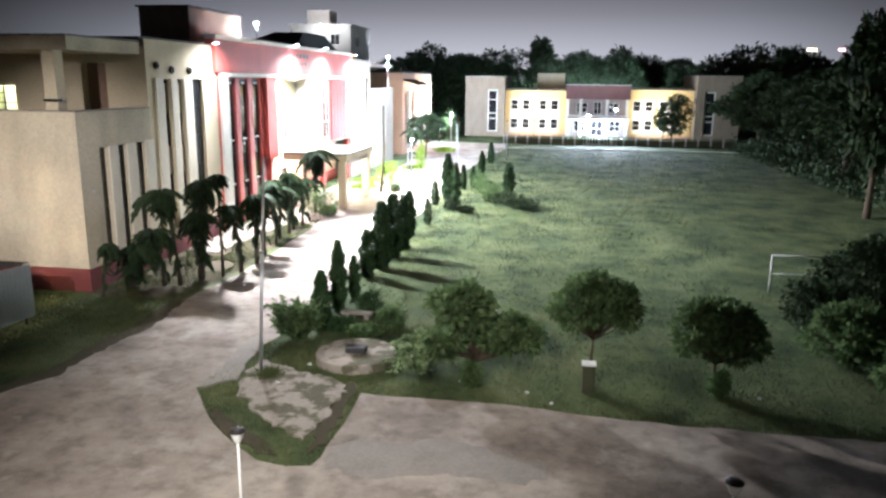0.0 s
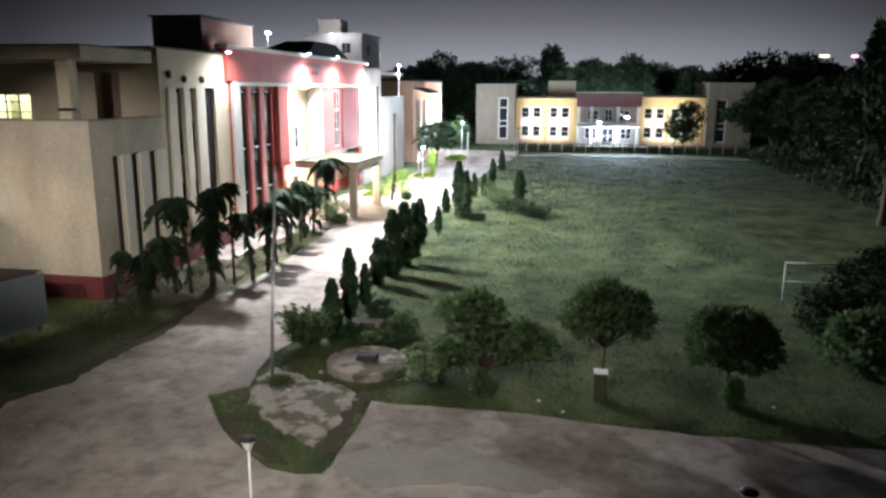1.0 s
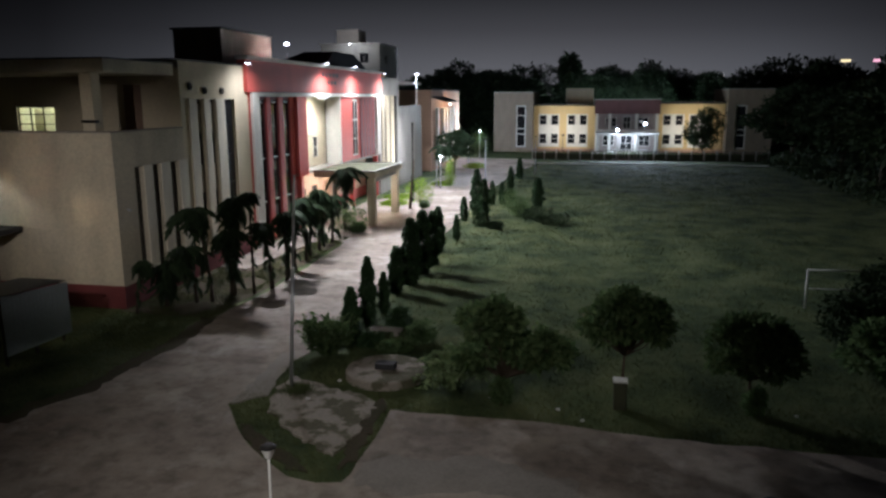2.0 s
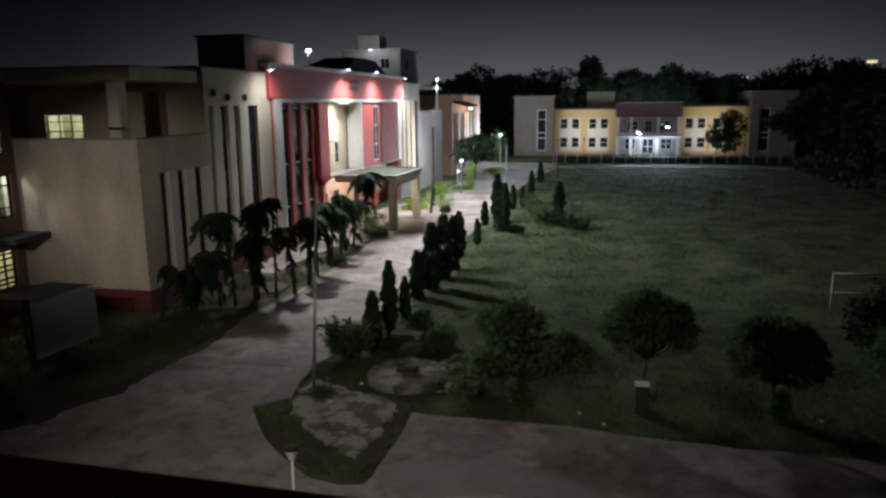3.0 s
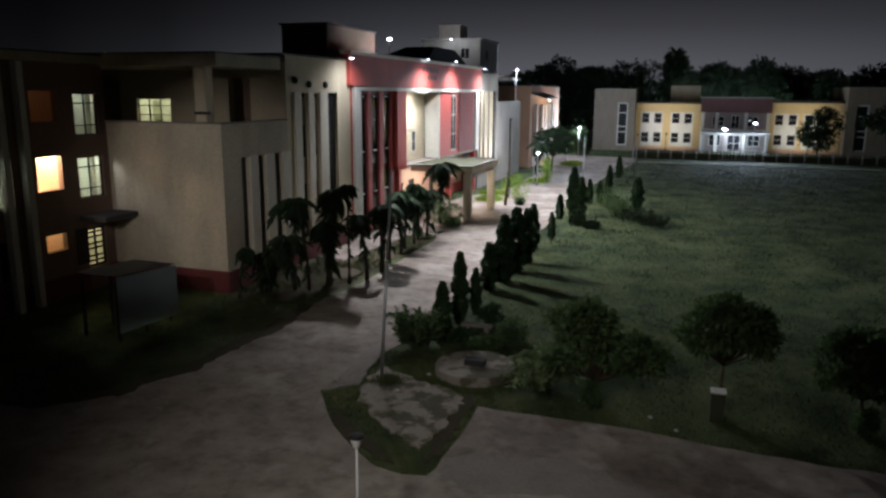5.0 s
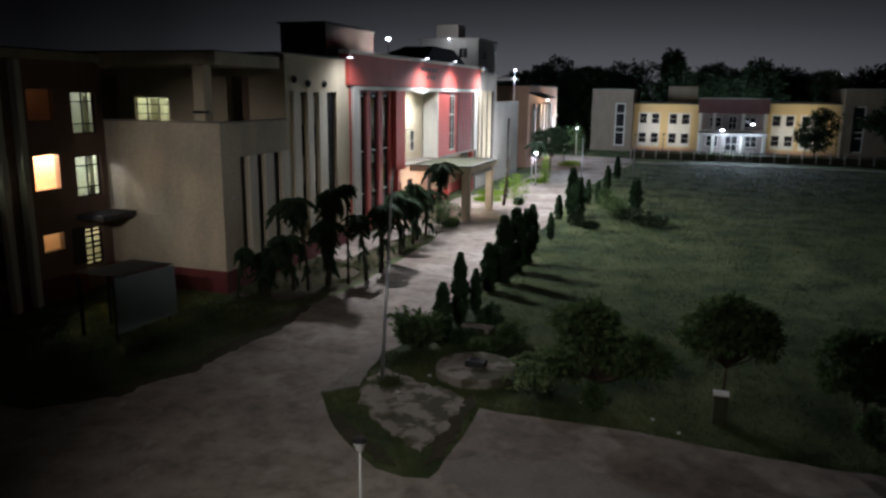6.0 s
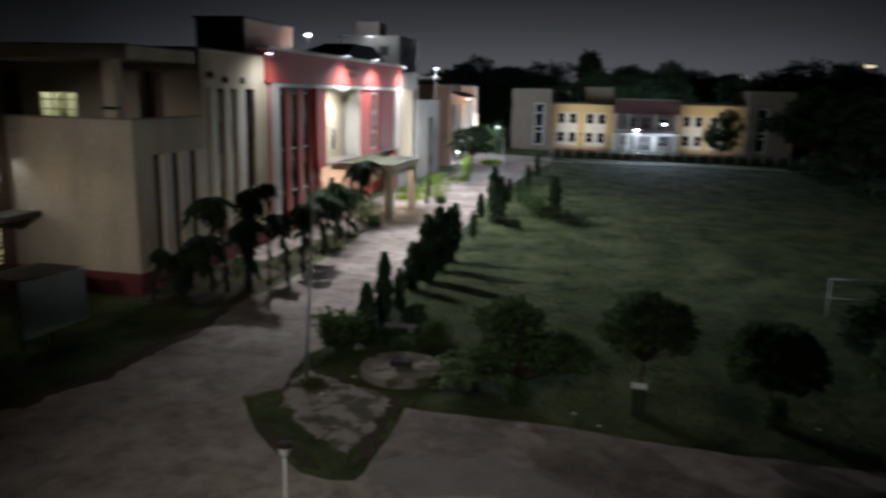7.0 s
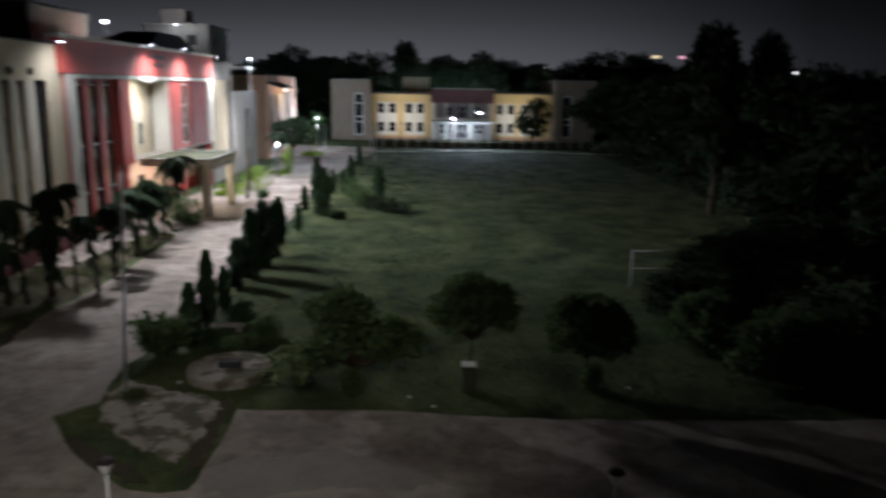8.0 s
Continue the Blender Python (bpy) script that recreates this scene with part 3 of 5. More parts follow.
# tall window bay between block and red front
part("bay_wall", wall_east(X, 38.0, 45.8, 0, 12.28, [(39.62, 40.4, 1.5, 10.18), (41.18, 41.85, 1.5, 10.18), (42.95, 44.4, 1.5, 10.19)], 0.3), CREAM, main)
window(main, "e", X, 39.62, 40.4, 1.5, 10.18, GLASS, DARKIRON, 1, (2.8, 4.2, 5.6, 7.0, 8.4, 9.5), 0.18)
window(main, "e", X, 41.18, 41.85, 1.5, 10.18, GLASS, DARKIRON, 1, (2.8, 4.2, 5.6, 7.0, 8.4, 9.5), 0.18)
window(main, "e", X, 42.95, 44.4, 1.5, 10.19, GLASS, DARKIRON, 2, (3.2, 5.0, 6.8, 8.6), 0.2)
for a, b in ((38.75, 39.6), (40.42, 41.16), (41.87, 42.93)):
    part("fin", soft_box(X, X + 0.1, a, b, 1.5, 10.2, 0.03), PALE, main, "pale cream vertical sun fin")
for y, z in ((39.0, 10.9), (40.65, 10.68), (42.72, 10.68)):
    bm = lathe([(0.21, 0), (0.21, 0.1), (0.15, 0.12), (0.15, 0.05)], 16)
    bmesh.ops.transform(bm, matrix=Matrix.Translation((X, y, z)) @ pose(0, 0, 0, 0, 90, 0), verts=bm.verts)
    part("round_vent", bm, DARKIRON, main, "dark round wall vent")
for a, b in ((39.62, 40.4), (41.18, 41.85)):
    for lo, hi in ((8.25, 9.95), (4.75, 6.4), (1.6, 2.9)):
        part("spandrel", soft_box(X - 0.19, X - 0.11, a + 0.05, b - 0.05, lo, hi, 0.01), TAN, main, "tan spandrel panel between the glass")
part("main_end_wall", boxes((-42, X - 0.3, 38.3, 38.5, 10.9, 12.28)), CREAM, main)
part("main_roof", boxes((-42, X - 0.01, 38.0, 97.4, 11.9, 12.2)), CEMENT, main)
part("rear_wall", boxes((-42.3, -42, 14, 97.4, 0, 12.2)), CREAM, main)

# red entrance front
part("red_fascia", boxes((X - 0.4, X + 0.28, 45.8, 77.4, 10.65, 12.72)), RED, main, "red painted fascia")
part("fascia_coping", boxes((X - 0.45, X + 0.40, 45.7, 77.5, 12.70, 12.95)), WHITE, main, "pale coping")
for r, cells in ((0, 5), (1, 3)):
    for k in range(cells):
        part("sign_mark", boxes((X + 0.28, X + 0.31, 59.6 + k * 0.85 + r * 1.2, 59.6 + k * 0.85 + 0.5 + r * 1.2, 11.95 - r * 0.62, 12.30 - r * 0.62)), DARKIRON, main)
part("white_frame_post", soft_box(X - 0.2, X + 0.22, 46.6, 47.65, 0.0, 10.35, 0.04), WHITE, main, "white portal frame")
part("white_frame_beam", soft_box(X - 0.2, X + 0.22, 46.6, 77.0, 10.35, 10.62, 0.03), WHITE, main, "white portal frame")
part("white_frame_post", soft_box(X - 0.2, X + 0.22, 75.9, 77.0, 4.4, 10.35, 0.04), WHITE, main, "white portal frame")
part("red_return", boxes((X - 0.4, X + 0.02, 46.3, 46.58, 0, 10.65)), RED, main)
part("bay_end_wall", boxes((X - 0.4, X, 45.8, 46.3, 0, 10.65)), CREAM, main)
XB = X - 0.3
glass_l = [(48.1, 49.5), (50.4, 51.6), (52.6, 53.7)]
part("left_bay_wall", wall_east(XB, 47.65, 54.6, 0.0, 10.35, [(a, b, 0.6, 10.1) for a, b in glass_l], 0.3), MAROON, main, "dark red wall between tall glass strips")
for a, b in glass_l:
    window(main, "e", XB, a, b, 0.6, 10.1, GLASS, DARKIRON, 1, (3.0, 6.05, 8.2), 0.08)
for a, b in ((49.6, 50.3), (51.7, 52.5), (53.8, 54.5)):
    part("red_fin", soft_box(XB, XB + 0.09, a, b, 0.3, 10.3, 0.02), RED, main, "red vertical fin")
for y in (48.8, 51.0, 53.15):
    for z in (3.0, 6.05, 9.95):
        part("window_stay", boxes((XB - 0.02, XB + 0.05, y - 0.28, y + 0.28, z - 0.04, z + 0.04)), WHITEMETAL, main, "small white window stay")
part("red_panel", boxes((X - 0.95, X + 0.06, 54.6, 56.5, 4.2, 10.35)), RED, main, "red upper wall panel")
part("recess_wall", wall_south(64.2, -25.5, X - 1.3, 4.4, 10.35, [(-24.05, -23.7, 5.2, 6.95)], 0.3), CREAM, main)
part("recess_back_wall", boxes((X - 1.6, X - 1.3, 56.1, 64.9, 4.4, 10.35)), CREAM, main, "cream recessed centre wall")
window(main, "e", X - 1.3 + 0.14, 60.9, 61.9, 5.2, 7.0, GLASS, WHITE, 1, (6.1,), 0.05)
part("recess_band", boxes((X - 1.3, X - 1.2, 58.6, 61.2, 7.05, 7.15)), CEMENT, main)
part("white_jamb", boxes((X - 1.3, X + 0.05, 64.45, 64.75, 4.3, 10.35)), WHITE, main, "white return wall of the recess")
part("right_bay_wall", wall_east(X - 0.05, 64.75, 75.9, 4.4, 10.35, [(68.4, 70.1, 4.8, 10.1)], 0.3), RED, main, "red upper wall")
window(main, "e", X - 0.05, 68.4, 70.1, 4.8, 10.1, GLASS, WHITE, 2, (6.4, 8.2), 0.06, 0.14)
part("right_bay_cladding", boxes((X - 0.05, X + 0.06, 70.6, 75.6, 4.5, 10.25)), MAROON, main, "dark red wall panel")
# near-black strip painting the shadow between fascia and white beam
part("fascia_shadow_strip", boxes((X - 0.2, X + 0.18, 47.0, 76.5, 10.56, 10.66)), ROOFING, main, "dark strip drawn as the shadow under the fascia")
for k in range(4):
    part("cladding_rib", boxes((X + 0.06, X + 0.1, 71.4 + k * 1.1, 71.46 + k * 1.1, 4.5, 10.25)), RED, main)
part("recess_soffit", boxes((X - 1.6, X - 0.1, 47.65, 76.0, 10.36, 10.6)), CREAM, main)
# ground floor under the upper walls
part("entrance_back_wall", wall_east(X - 1.6, 54.6, 77.0, 0, 4.3, [(58.8, 59.8, 1.0, 2.6), (61.2, 62.6, 0.2, 2.7), (66.5, 67.9, 1.0, 2.9), (71.0, 73.2, 1.0, 2.9)], 0.3), PINKISH, main, "peach ground-floor wall")
for a, b, lo, hi in ((58.8, 59.8, 1.0, 2.6), (61.2, 62.6, 0.2, 2.7), (66.5, 67.9, 1.0, 2.9), (71.0, 73.2, 1.0, 2.9)):
    window(main, "e", X - 1.6, a, b, lo, hi, GLASS, BROWN, 2, ((lo + hi) / 2,), 0.1, name="door" if lo < 0.5 else "window")
part("entrance_dado", boxes((X - 1.6, X - 1.55, 64.2, 77.0, 0, 1.0)), RED, main)
part("upper_floor_edge", boxes((X - 1.6, X + 0.02, 54.6, 77.0, 4.25, 4.42)), CEMENT, main)
for y in (55.3, 68.2, 76.4):
    part("ground_column", soft_box(X - 0.5, X - 0.02, y - 0.25, y + 0.25, 0, 4.25, 0.03), RED, main, "red ground-floor column")
part("entrance_step", boxes((X - 1.5, X + 1.2, 57.5, 66.5, 0, 0.16), (X - 1.5, X + 0.8, 57.8, 66.2, 0.16, 0.32)), CEMENT, main)
# porch canopy on two columns
porch = thing("porch", "cement porch canopy on two square columns before the entrance", "porch")
part("canopy_slab", soft_box(X + 0.3, -16.8, 56.8, 65.4, 3.95, 4.38, 0.04), CREAM, porch)
# dark layer laid on so the lit slab top looks less bright
part("canopy_top", boxes((X + 0.3, -16.95, 56.95, 65.25, 4.38, 4.40)), DARK_OLIVE, porch, "darkened layer on the canopy top")
part("canopy_rim", boxes((X + 0.3, -16.8, 56.8, 56.95, 4.38, 4.52), (-16.95, -16.8, 56.95, 65.25, 4.38, 4.52), (X + 0.3, -16.8, 65.25, 65.4, 4.38, 4.52)), GREY, porch)
part("edge_beam", soft_box(-17.55, -17.05, 57.6, 64.25, 3.55, 3.95, 0.02), CEMENT, porch, "weathered cement edge beam")
for y in (57.3, 64.55):
    part("column", soft_box(-17.62, -17.0, y - 0.3, y + 0.3, 0, 3.95, 0.03), CREAM, porch, "cream plastered square column")

# right-hand half beyond the red front
part("right_bay_tall_wall", wall_east(X, 77.4, 85.6, 0, 12.4, [(83.2, 84.9, 1.5, 10.5), (79.0, 79.5, 1.5, 10.3), (81.0, 81.5, 1.5, 10.3)], 0.3), GREY, main, "weathered grey-cream wall")
window(main, "e", X, 83.2, 84.9, 1.5, 10.5, GLASS, DARKIRON, 2, (3.4, 5.4, 7.4, 9.2), 0.2)
window(main, "e", X, 79.0, 79.5, 1.5, 10.3, GLASS, DARKIRON, 1, (4, 7), 0.2)
window(main, "e", X, 81.0, 81.5, 1.5, 10.3, GLASS, DARKIRON, 1, (4, 7), 0.2)
for a, b in ((78.0, 78.9), (79.6, 80.9), (81.6, 83.0)):
    part("fin", soft_box(X, X + 0.14, a, b, 1.5, 10.5, 0.03), CREAM, main, "cream vertical sun fin")
part("far_block_wall", wall_east(X, 85.6, 97.4, 0, 9.3, [(91.6, 93.4, 0.9, 7.2)], 0.3), GREY, main)
window(main, "e", X, 91.6, 93.4, 0.9, 7.2, GLASS, DARKIRON, 2, (2.8, 4.8), 0.2)
part("far_block_end", boxes((-30, X - 0.3, 97.1, 97.4, 0, 9.3)), GREY, main)
# added tube, put in as a source for the recess spot
tl = thing("recess_fill_tube", "added dim tube under the portal beam, for the recess light", "lamp", (-22.2, 60.0, 10.19))
part("batten", boxes((-0.05, 0.05, -1.3, 1.3, 0.06, 0.16)), WHITEMETAL, tl)
part("tube", boxes((-0.02, 0.02, -1.25, 1.25, 0.0, 0.06)), TUBEFACE, tl, "glowing tube")
tank = thing("roof_tank", "small orange plastic water tank on the roof", "tank", (-23.6, 82.6, 12.2))
part("drum", lathe([(0.5, 0), (0.52, 0.1), (0.52, 0.85), (0.42, 1.0), (0.15, 1.06)], 20), ORANGE, tank)
part("lid", lathe([(0.17, 1.06), (0.17, 1.12), (0.05, 1.15)], 14), DARKIRON, tank)
# stair head on the roof
part("stair_head", boxes((-29.6, -25.9, 50.0, 58.5, 12.2, 15.05)), TAN, main, "tan plastered stair head on the roof")
part("stair_head_roof", boxes((-29.75, -25.75, 49.85, 58.65, 15.05, 15.17)), ROOFING, main)
bm = bmesh.new()
low, high = ((-31.2, 69.5), (-25.2, 69.5), (-25.2, 82.5), (-31.2, 82.5)), ((-29.0, 73.5), (-25.9, 73.5), (-25.9, 80.0), (-29.0, 80.0))
rings = [[bm.verts.new((*p, z)) for p in ring] for ring, z in ((low, 12.2), (low, 13.35), (high, 14.85))]
for r, q in zip(rings, rings[1:]):
    for k in range(4):
        bm.faces.new((r[k], r[(k + 1) % 4], q[(k + 1) % 4], q[k]))
bm.faces.new(rings[2])
bm.faces.new(rings[0][::-1])
part("sloping_roof", bm, ROOFING, main, "dark sloping sheet roof")


def flood(at, turn=0, group="floodlights of the red front"):
    t = thing("flood_lamp", "lit white floodlight on a short bracket at the parapet", "lamp", at, turn, group)
    part("bracket", boxes((-0.75, -0.05, -0.03, 0.03, -0.02, 0.03)), DARKIRON, t)
    part("housing", soft_box(-0.12, 0.16, -0.22, 0.22, 0.0, 0.12, 0.02), DARKIRON, t)
    part("lens", boxes((-0.09, 0.13, -0.19, 0.19, -0.025, -0.002)), LAMPFACE, t, "glowing white lens")
    return t


for y, z in FLOODS:
    flood((-21.6, y, z))
mast = thing("roof_mast_lamp", "white pole lamp on the roof parapet, lit", "lamp", (X + 0.1, 94.2, 9.3))
part("base", boxes((-0.7, 0.25, -0.25, 0.25, 0, 0.06)), GREY, mast)
part("pole", tube(bmesh.new(), [(0, 0, 0), (0, 0, 3.8)], [0.07, 0.05]), WHITEMETAL, mast)
part("head", soft_box(-0.1, 0.22, -0.13, 0.13, 3.8, 3.93, 0.03), LAMPFACE, mast, "glowing lamp head")
rf = thing("roof_flood_lamp", "bright floodlight on a steel pole above the roof", "lamp", (-25.4, 60.5, 12.2))
part("pole", tube(bmesh.new(), [(0, 0, 0), (0, 0, 2.4)], [0.035, 0.03]), DARKIRON, rf)
part("head", soft_box(-0.17, 0.17, -0.12, 0.12, 2.4, 2.58, 0.05), LAMPFACE, rf, "glowing lamp head")
pl = thing("porch_lamp", "lit bulb lamp on a post beside the porch", "lamp", (-20.9, 62.2, 0))
part("post", tube(bmesh.new(), [(0, 0, 0), (0, 0, 2.7)], [0.05, 0.04]), WHITEMETAL, pl)
part("globe", lathe([(0.03, 2.7), (0.13, 2.78), (0.16, 2.9), (0.12, 3.02), (0.03, 3.08)], 12), LAMPFACE_WARM, pl, "glowing globe")

# ---- second hall further along the road ----
hall = thing("second_hall", "peach and cream two-storey hall with a lit recessed front", "building")
part("wall", wall_east(X, 103.5, 126, 0, 11.3, [(a, a + 0.8, 1.2, 8.4) for a in (105, 109.6, 112.1, 114.6, 117.2)] + [(120.5, 122.2, 1.2, 3.4), (120.5, 122.2, 5.0, 7.4)], 0.3), PINKISH, hall)
part("end_wall", wall_south(103.5, -34, X - 0.3, 0, 11.3), PINKISH, hall)
part("roof", boxes((-34, X + 0.1, 103.4, 126.1, 11.3, 11.5)), ROOFING, hall)
for a in (105, 109.6, 112.1, 114.6, 117.2):
    window(hall, "e", X, a, a + 0.8, 1.2, 8.4, GLASS, WHITE, 1, (3.5, 5.8), 0.15)
for z0, z1 in ((1.2, 3.4), (5.0, 7.4)):
    window(hall, "e", X, 120.5, 122.2, z0, z1, GLASS, WHITE, 2, (), 0.15)
for a in (106.5, 110.7, 113.2, 115.7, 118.5):
    part("fin", soft_box(X, X + 0.4, a, a + 0.9, 0.6, 8.8, 0.04), WHITE, hall, "pale vertical fin")
bm = boxes((X, X + 2.3, 104.0, 112.5, 10.3, 10.45))
bmesh.ops.transform(bm, matrix=Matrix.Translation((X, 0, 10.4)) @ Matrix.Rotation(radians(17), 4, "Y") @ Matrix.Translation((-X, 0, -10.4)), verts=bm.verts)
part("awning", bm, ROOFING, hall, "dark sloping awning")
part("lamp", soft_box(X + 0.9, X + 1.3, 111.8, 112.2, 9.25, 9.4, 0.03), LAMPFACE_WARM, hall, "lit lamp under the awning")

# ---- far hall across the field ----
FY = 146.0
far = thing("far_hall", "long two-storey yellow hall with taller cream end blocks", "building")
wins = []
for c in (-9.4, -7.2, -4.0, -1.8, 13.6, 15.8, 18.4, 20.6):
    wins += [(c - 0.7, c + 0.7, 5.05, 6.95), (c - 0.7, c + 0.7, 1.5, 3.4)]
part("wall", wall_south(FY, -11.2, 0.5, 0, 8.7, [w for w in wins if w[0] < 1], 0.3), YELLOW, far, "yellow painted wall")
part("wall", wall_south(FY, 12.0, 23.8, 0, 9.0, [w for w in wins if w[0] > 1], 0.3), YELLOW, far, "yellow painted wall")
for w in wins:
    window(far, "s", FY, *w, GLASS, WHITE, 1, ((w[2] + w[3]) / 2,), 0.1, 0.07)
for c in (-8.3, -2.9, 14.7, 19.5):
    part("window_surround", wall_south(FY - 0.08, c - 2.0, c + 2.0, 0.9, 7.1, [(c + s * 1.1 - 0.7, c + s * 1.1 + 0.7, lo, hi) for s in (-1, 1) for lo, hi in ((5.05, 6.95), (1.5, 3.4))], 0.076), WHITE, far, "white window surround")
part("roof_edge", boxes((-11.2, 0.5, FY - 0.5, FY + 14, 8.7, 9.0)), ROOFING, far, "dark roof edge")
part("roof_edge", boxes((12.0, 23.8, FY - 0.5, FY + 14, 9.0, 9.35)), ROOFING, far, "dark roof edge")
for x0, x1, top in ((-18.7, -11.2, 11.15), (23.8, 31.6, 11.55)):
    wx = x1 - 3.2 if x0 < 0 else x0 + 1.5
    part("end_block", wall_south(FY - 2.5, x0, x1, 0, top, [(wx, wx + 1.9, 0.9, 8.8)], 0.3), TAN, far, "taller tan end block")
    part("end_block_side", boxes((x0, x0 + 0.3, FY - 2.2, FY + 14, 0, top), (x1 - 0.3, x1, FY - 2.2, FY + 14, 0, top)), TAN, far)
    part("end_block_roof", boxes((x0 - 0.1, x1 + 0.1, FY - 2.6, FY + 14, top, top + 0.15)), GREY, far)
    window(far, "s", FY - 2.5, wx, wx + 1.9, 0.9, 8.8, GLASS, WHITE, 1, (3.4, 4.4, 6.9), 0.2, 0.25)
part("centre_wall", wall_south(FY - 0.6, 0.5, 12.0, 0, 8.6, [(2.0, 4.0, 1.2, 3.2), (8.6, 10.6, 1.2, 3.2), (2.4, 4.4, 4.7, 6.5), (5.6, 7.0, 4.4, 6.7), (8.2, 10.2, 4.7, 6.5), (5.2, 7.4, 0.2, 3.2)], 0.3), MAUVE, far, "grey-mauve centre bay")
for a, b, lo, hi in ((2.0, 4.0, 1.2, 3.2), (8.6, 10.6, 1.2, 3.2), (2.4, 4.4, 4.7, 6.5), (5.6, 7.0, 4.4, 6.7), (8.2, 10.2, 4.7, 6.5), (5.2, 7.4, 0.2, 3.2)):
    window(far, "s", FY - 0.6, a, b, lo, hi, GLASS, WHITE, 2, ((lo + hi) / 2,), 0.1, 0.08)
part("centre_fascia", boxes((0.3, 12.2, FY - 1.6, FY + 2, 7.2, 9.75)), MAUVE_DARK, far, "dull red-brown fascia")
part("fascia_coping", boxes((0.2, 12.3, FY - 1.68, FY + 2.1, 9.75, 9.9)), GREY, far, "grey coping")
for x in (0.75, 3.15, 8.05, 11.75):
    part("pilaster", soft_box(x - 0.28, x + 0.28, FY - 0.86, FY - 0.604, 0, 7.2, 0.02), WHITE, far, "white pilaster")
part("centre_string_course", boxes((1.1, 11.4, FY - 0.72, FY - 0.602, 3.95, 4.25)), WHITE, far)
for x in (-11.0, -5.6, -0.3, 12.6, 17.1, 23.2):
    part("wing_pilaster", soft_box(x - 0.22, x + 0.22, FY - 0.16, FY - 0.1, 0.62, 8.6, 0.02), YELLOW, far, "yellow flat pilaster")
part("porch_slab", boxes((0.6, 11.8, FY - 7.4, FY - 0.6, 3.5, 3.9)), GREY, far)
for x in (1.0, 4.6, 8.0, 11.4):
    part("porch_column", soft_box(x - 0.2, x + 0.2, FY - 7.3, FY - 6.9, 0, 3.5, 0.03), GREY, far)
part("roof_room", boxes((-5.4, 0.0, FY + 6, FY + 10, 9.0, 12.0)), CREAM, far, "small roof room")
part("plinth", boxes((-11.2, 0.5, FY - 0.09, FY - 0.005, 0, 0.6)), PINKISH, far, "faded peach plinth")
part("plinth", boxes((12.0, 23.8, FY - 0.09, FY - 0.005, 0, 0.6)), PINKISH, far, "faded peach plinth")
part("rear", boxes((-18.7, 31.6, FY + 14, FY + 14.3, 0, 9)), CREAM, far)
for x, z in ((9.2, 5.5), (4.4, 4.4)):
    fl = thing("far_porch_lamp", "bright lit lamp above the far porch", "lamp", (x, 137.9, 3.9), 0, "porch lamps of the far hall")
    part("arm", tube(bmesh.new(), [(0, 1.0, 0), (0, 0.6, z - 4.2), (0, 0.1, z - 3.9)], [0.05, 0.05, 0.04]), GALVAN, fl)
    part("head", soft_box(-0.26, 0.26, -0.12, 0.1, z - 3.95, z - 3.72, 0.04), LAMPFACE, fl, "glowing lamp head")

# added post for the light on the far trees
yl = thing("tree_fill_post", "added lamp post behind the far hall, for lighting the trees", "lamp", (5.0, 162.8, 0))
part("post", tube(bmesh.new(), [(0, 0, 0), (0, 0, 8.5)], [0.1, 0.06], 8), GALVAN, yl)
part("head", soft_box(-0.3, 0.3, 0.0, 0.3, 8.5, 8.7, 0.03), DARKIRON, yl)
# added posts to carry the two wing spots
for x in (-5.2, 17.5):
    gl = thing("added_flood_post", "added floodlight on a post, lighting the far hall's wings", "lamp", (x, 137.3, 0), 0, "floodlights of the far hall")
    part("post", tube(bmesh.new(), [(0, 0, 0), (0, 0, 3.4)], [0.07, 0.05], 8), DARKIRON, gl)
    part("housing", soft_box(-0.2, 0.2, -0.15, 0.1, 3.4, 3.7, 0.03), DARKIRON, gl)

# white block of flats behind the main building
flats = thing("apartment_block", "pale concrete apartment block behind the college", "building")
part("wall", wall_south(115, -42.5, -33, 0, 18.4, [(-40.5, -39.2, 15.6, 17.0), (-36.3, -34.8, 15.6, 17.2)], 0.3), GREY, flats)
part("side_wall", wall_east(-33, 115.3, 126, 0, 18.4, [(118, 119.5, 15.5, 17)], 0.3), GREY, flats)
window(flats, "s", 115, -40.5, -39.2, 15.6, 17.0, GLASS, WHITE, 2, (), 0.12)
window(flats, "s", 115, -36.3, -34.8, 15.6, 17.2, GLASS, WHITE, 2, (), 0.12)
window(flats, "e", -33, 118, 119.5, 15.5, 17, GLASS, WHITE, 2, (), 0.12)
part("roof", boxes((-42.8, -32.7, 114.7, 126, 18.4, 18.65)), GREY, flats)
part("roof_tank_room", boxes((-40.6, -37.0, 117, 121, 18.65, 20.9)), CEMENT, flats, "unlit cement roof tank room")
part("roof_lamp", soft_box(-37.8, -37.6, 114.5, 114.7, 18.45, 18.58, 0.03), LAMPFACE, flats, "lit roof lamp")

# boundary wall with railing before the far hall
wallf = thing("boundary_wall", "low grey boundary wall with iron railing beyond the field", "wall")
part("base", boxes((-10, 34, 128.0, 128.25, 0, 0.95)), DARK_OLIVE, wallf, "dark mossy wall base")
for k in range(23):
    part("post", soft_box(-9.9 + k * 2 - 0.14, -9.9 + k * 2 + 0.14, 127.95, 128.3, 0, 1.55, 0.02), GREY, wallf)
for z in (1.08, 1.24, 1.4):
    part("rail", boxes((-9.9, 34, 128.1, 128.15, z - 0.03, z + 0.03)), DARKIRON, wallf)
gate = thing("field_gate", "pale iron gate in the boundary wall", "gate", (6.2, 127.7, 0))
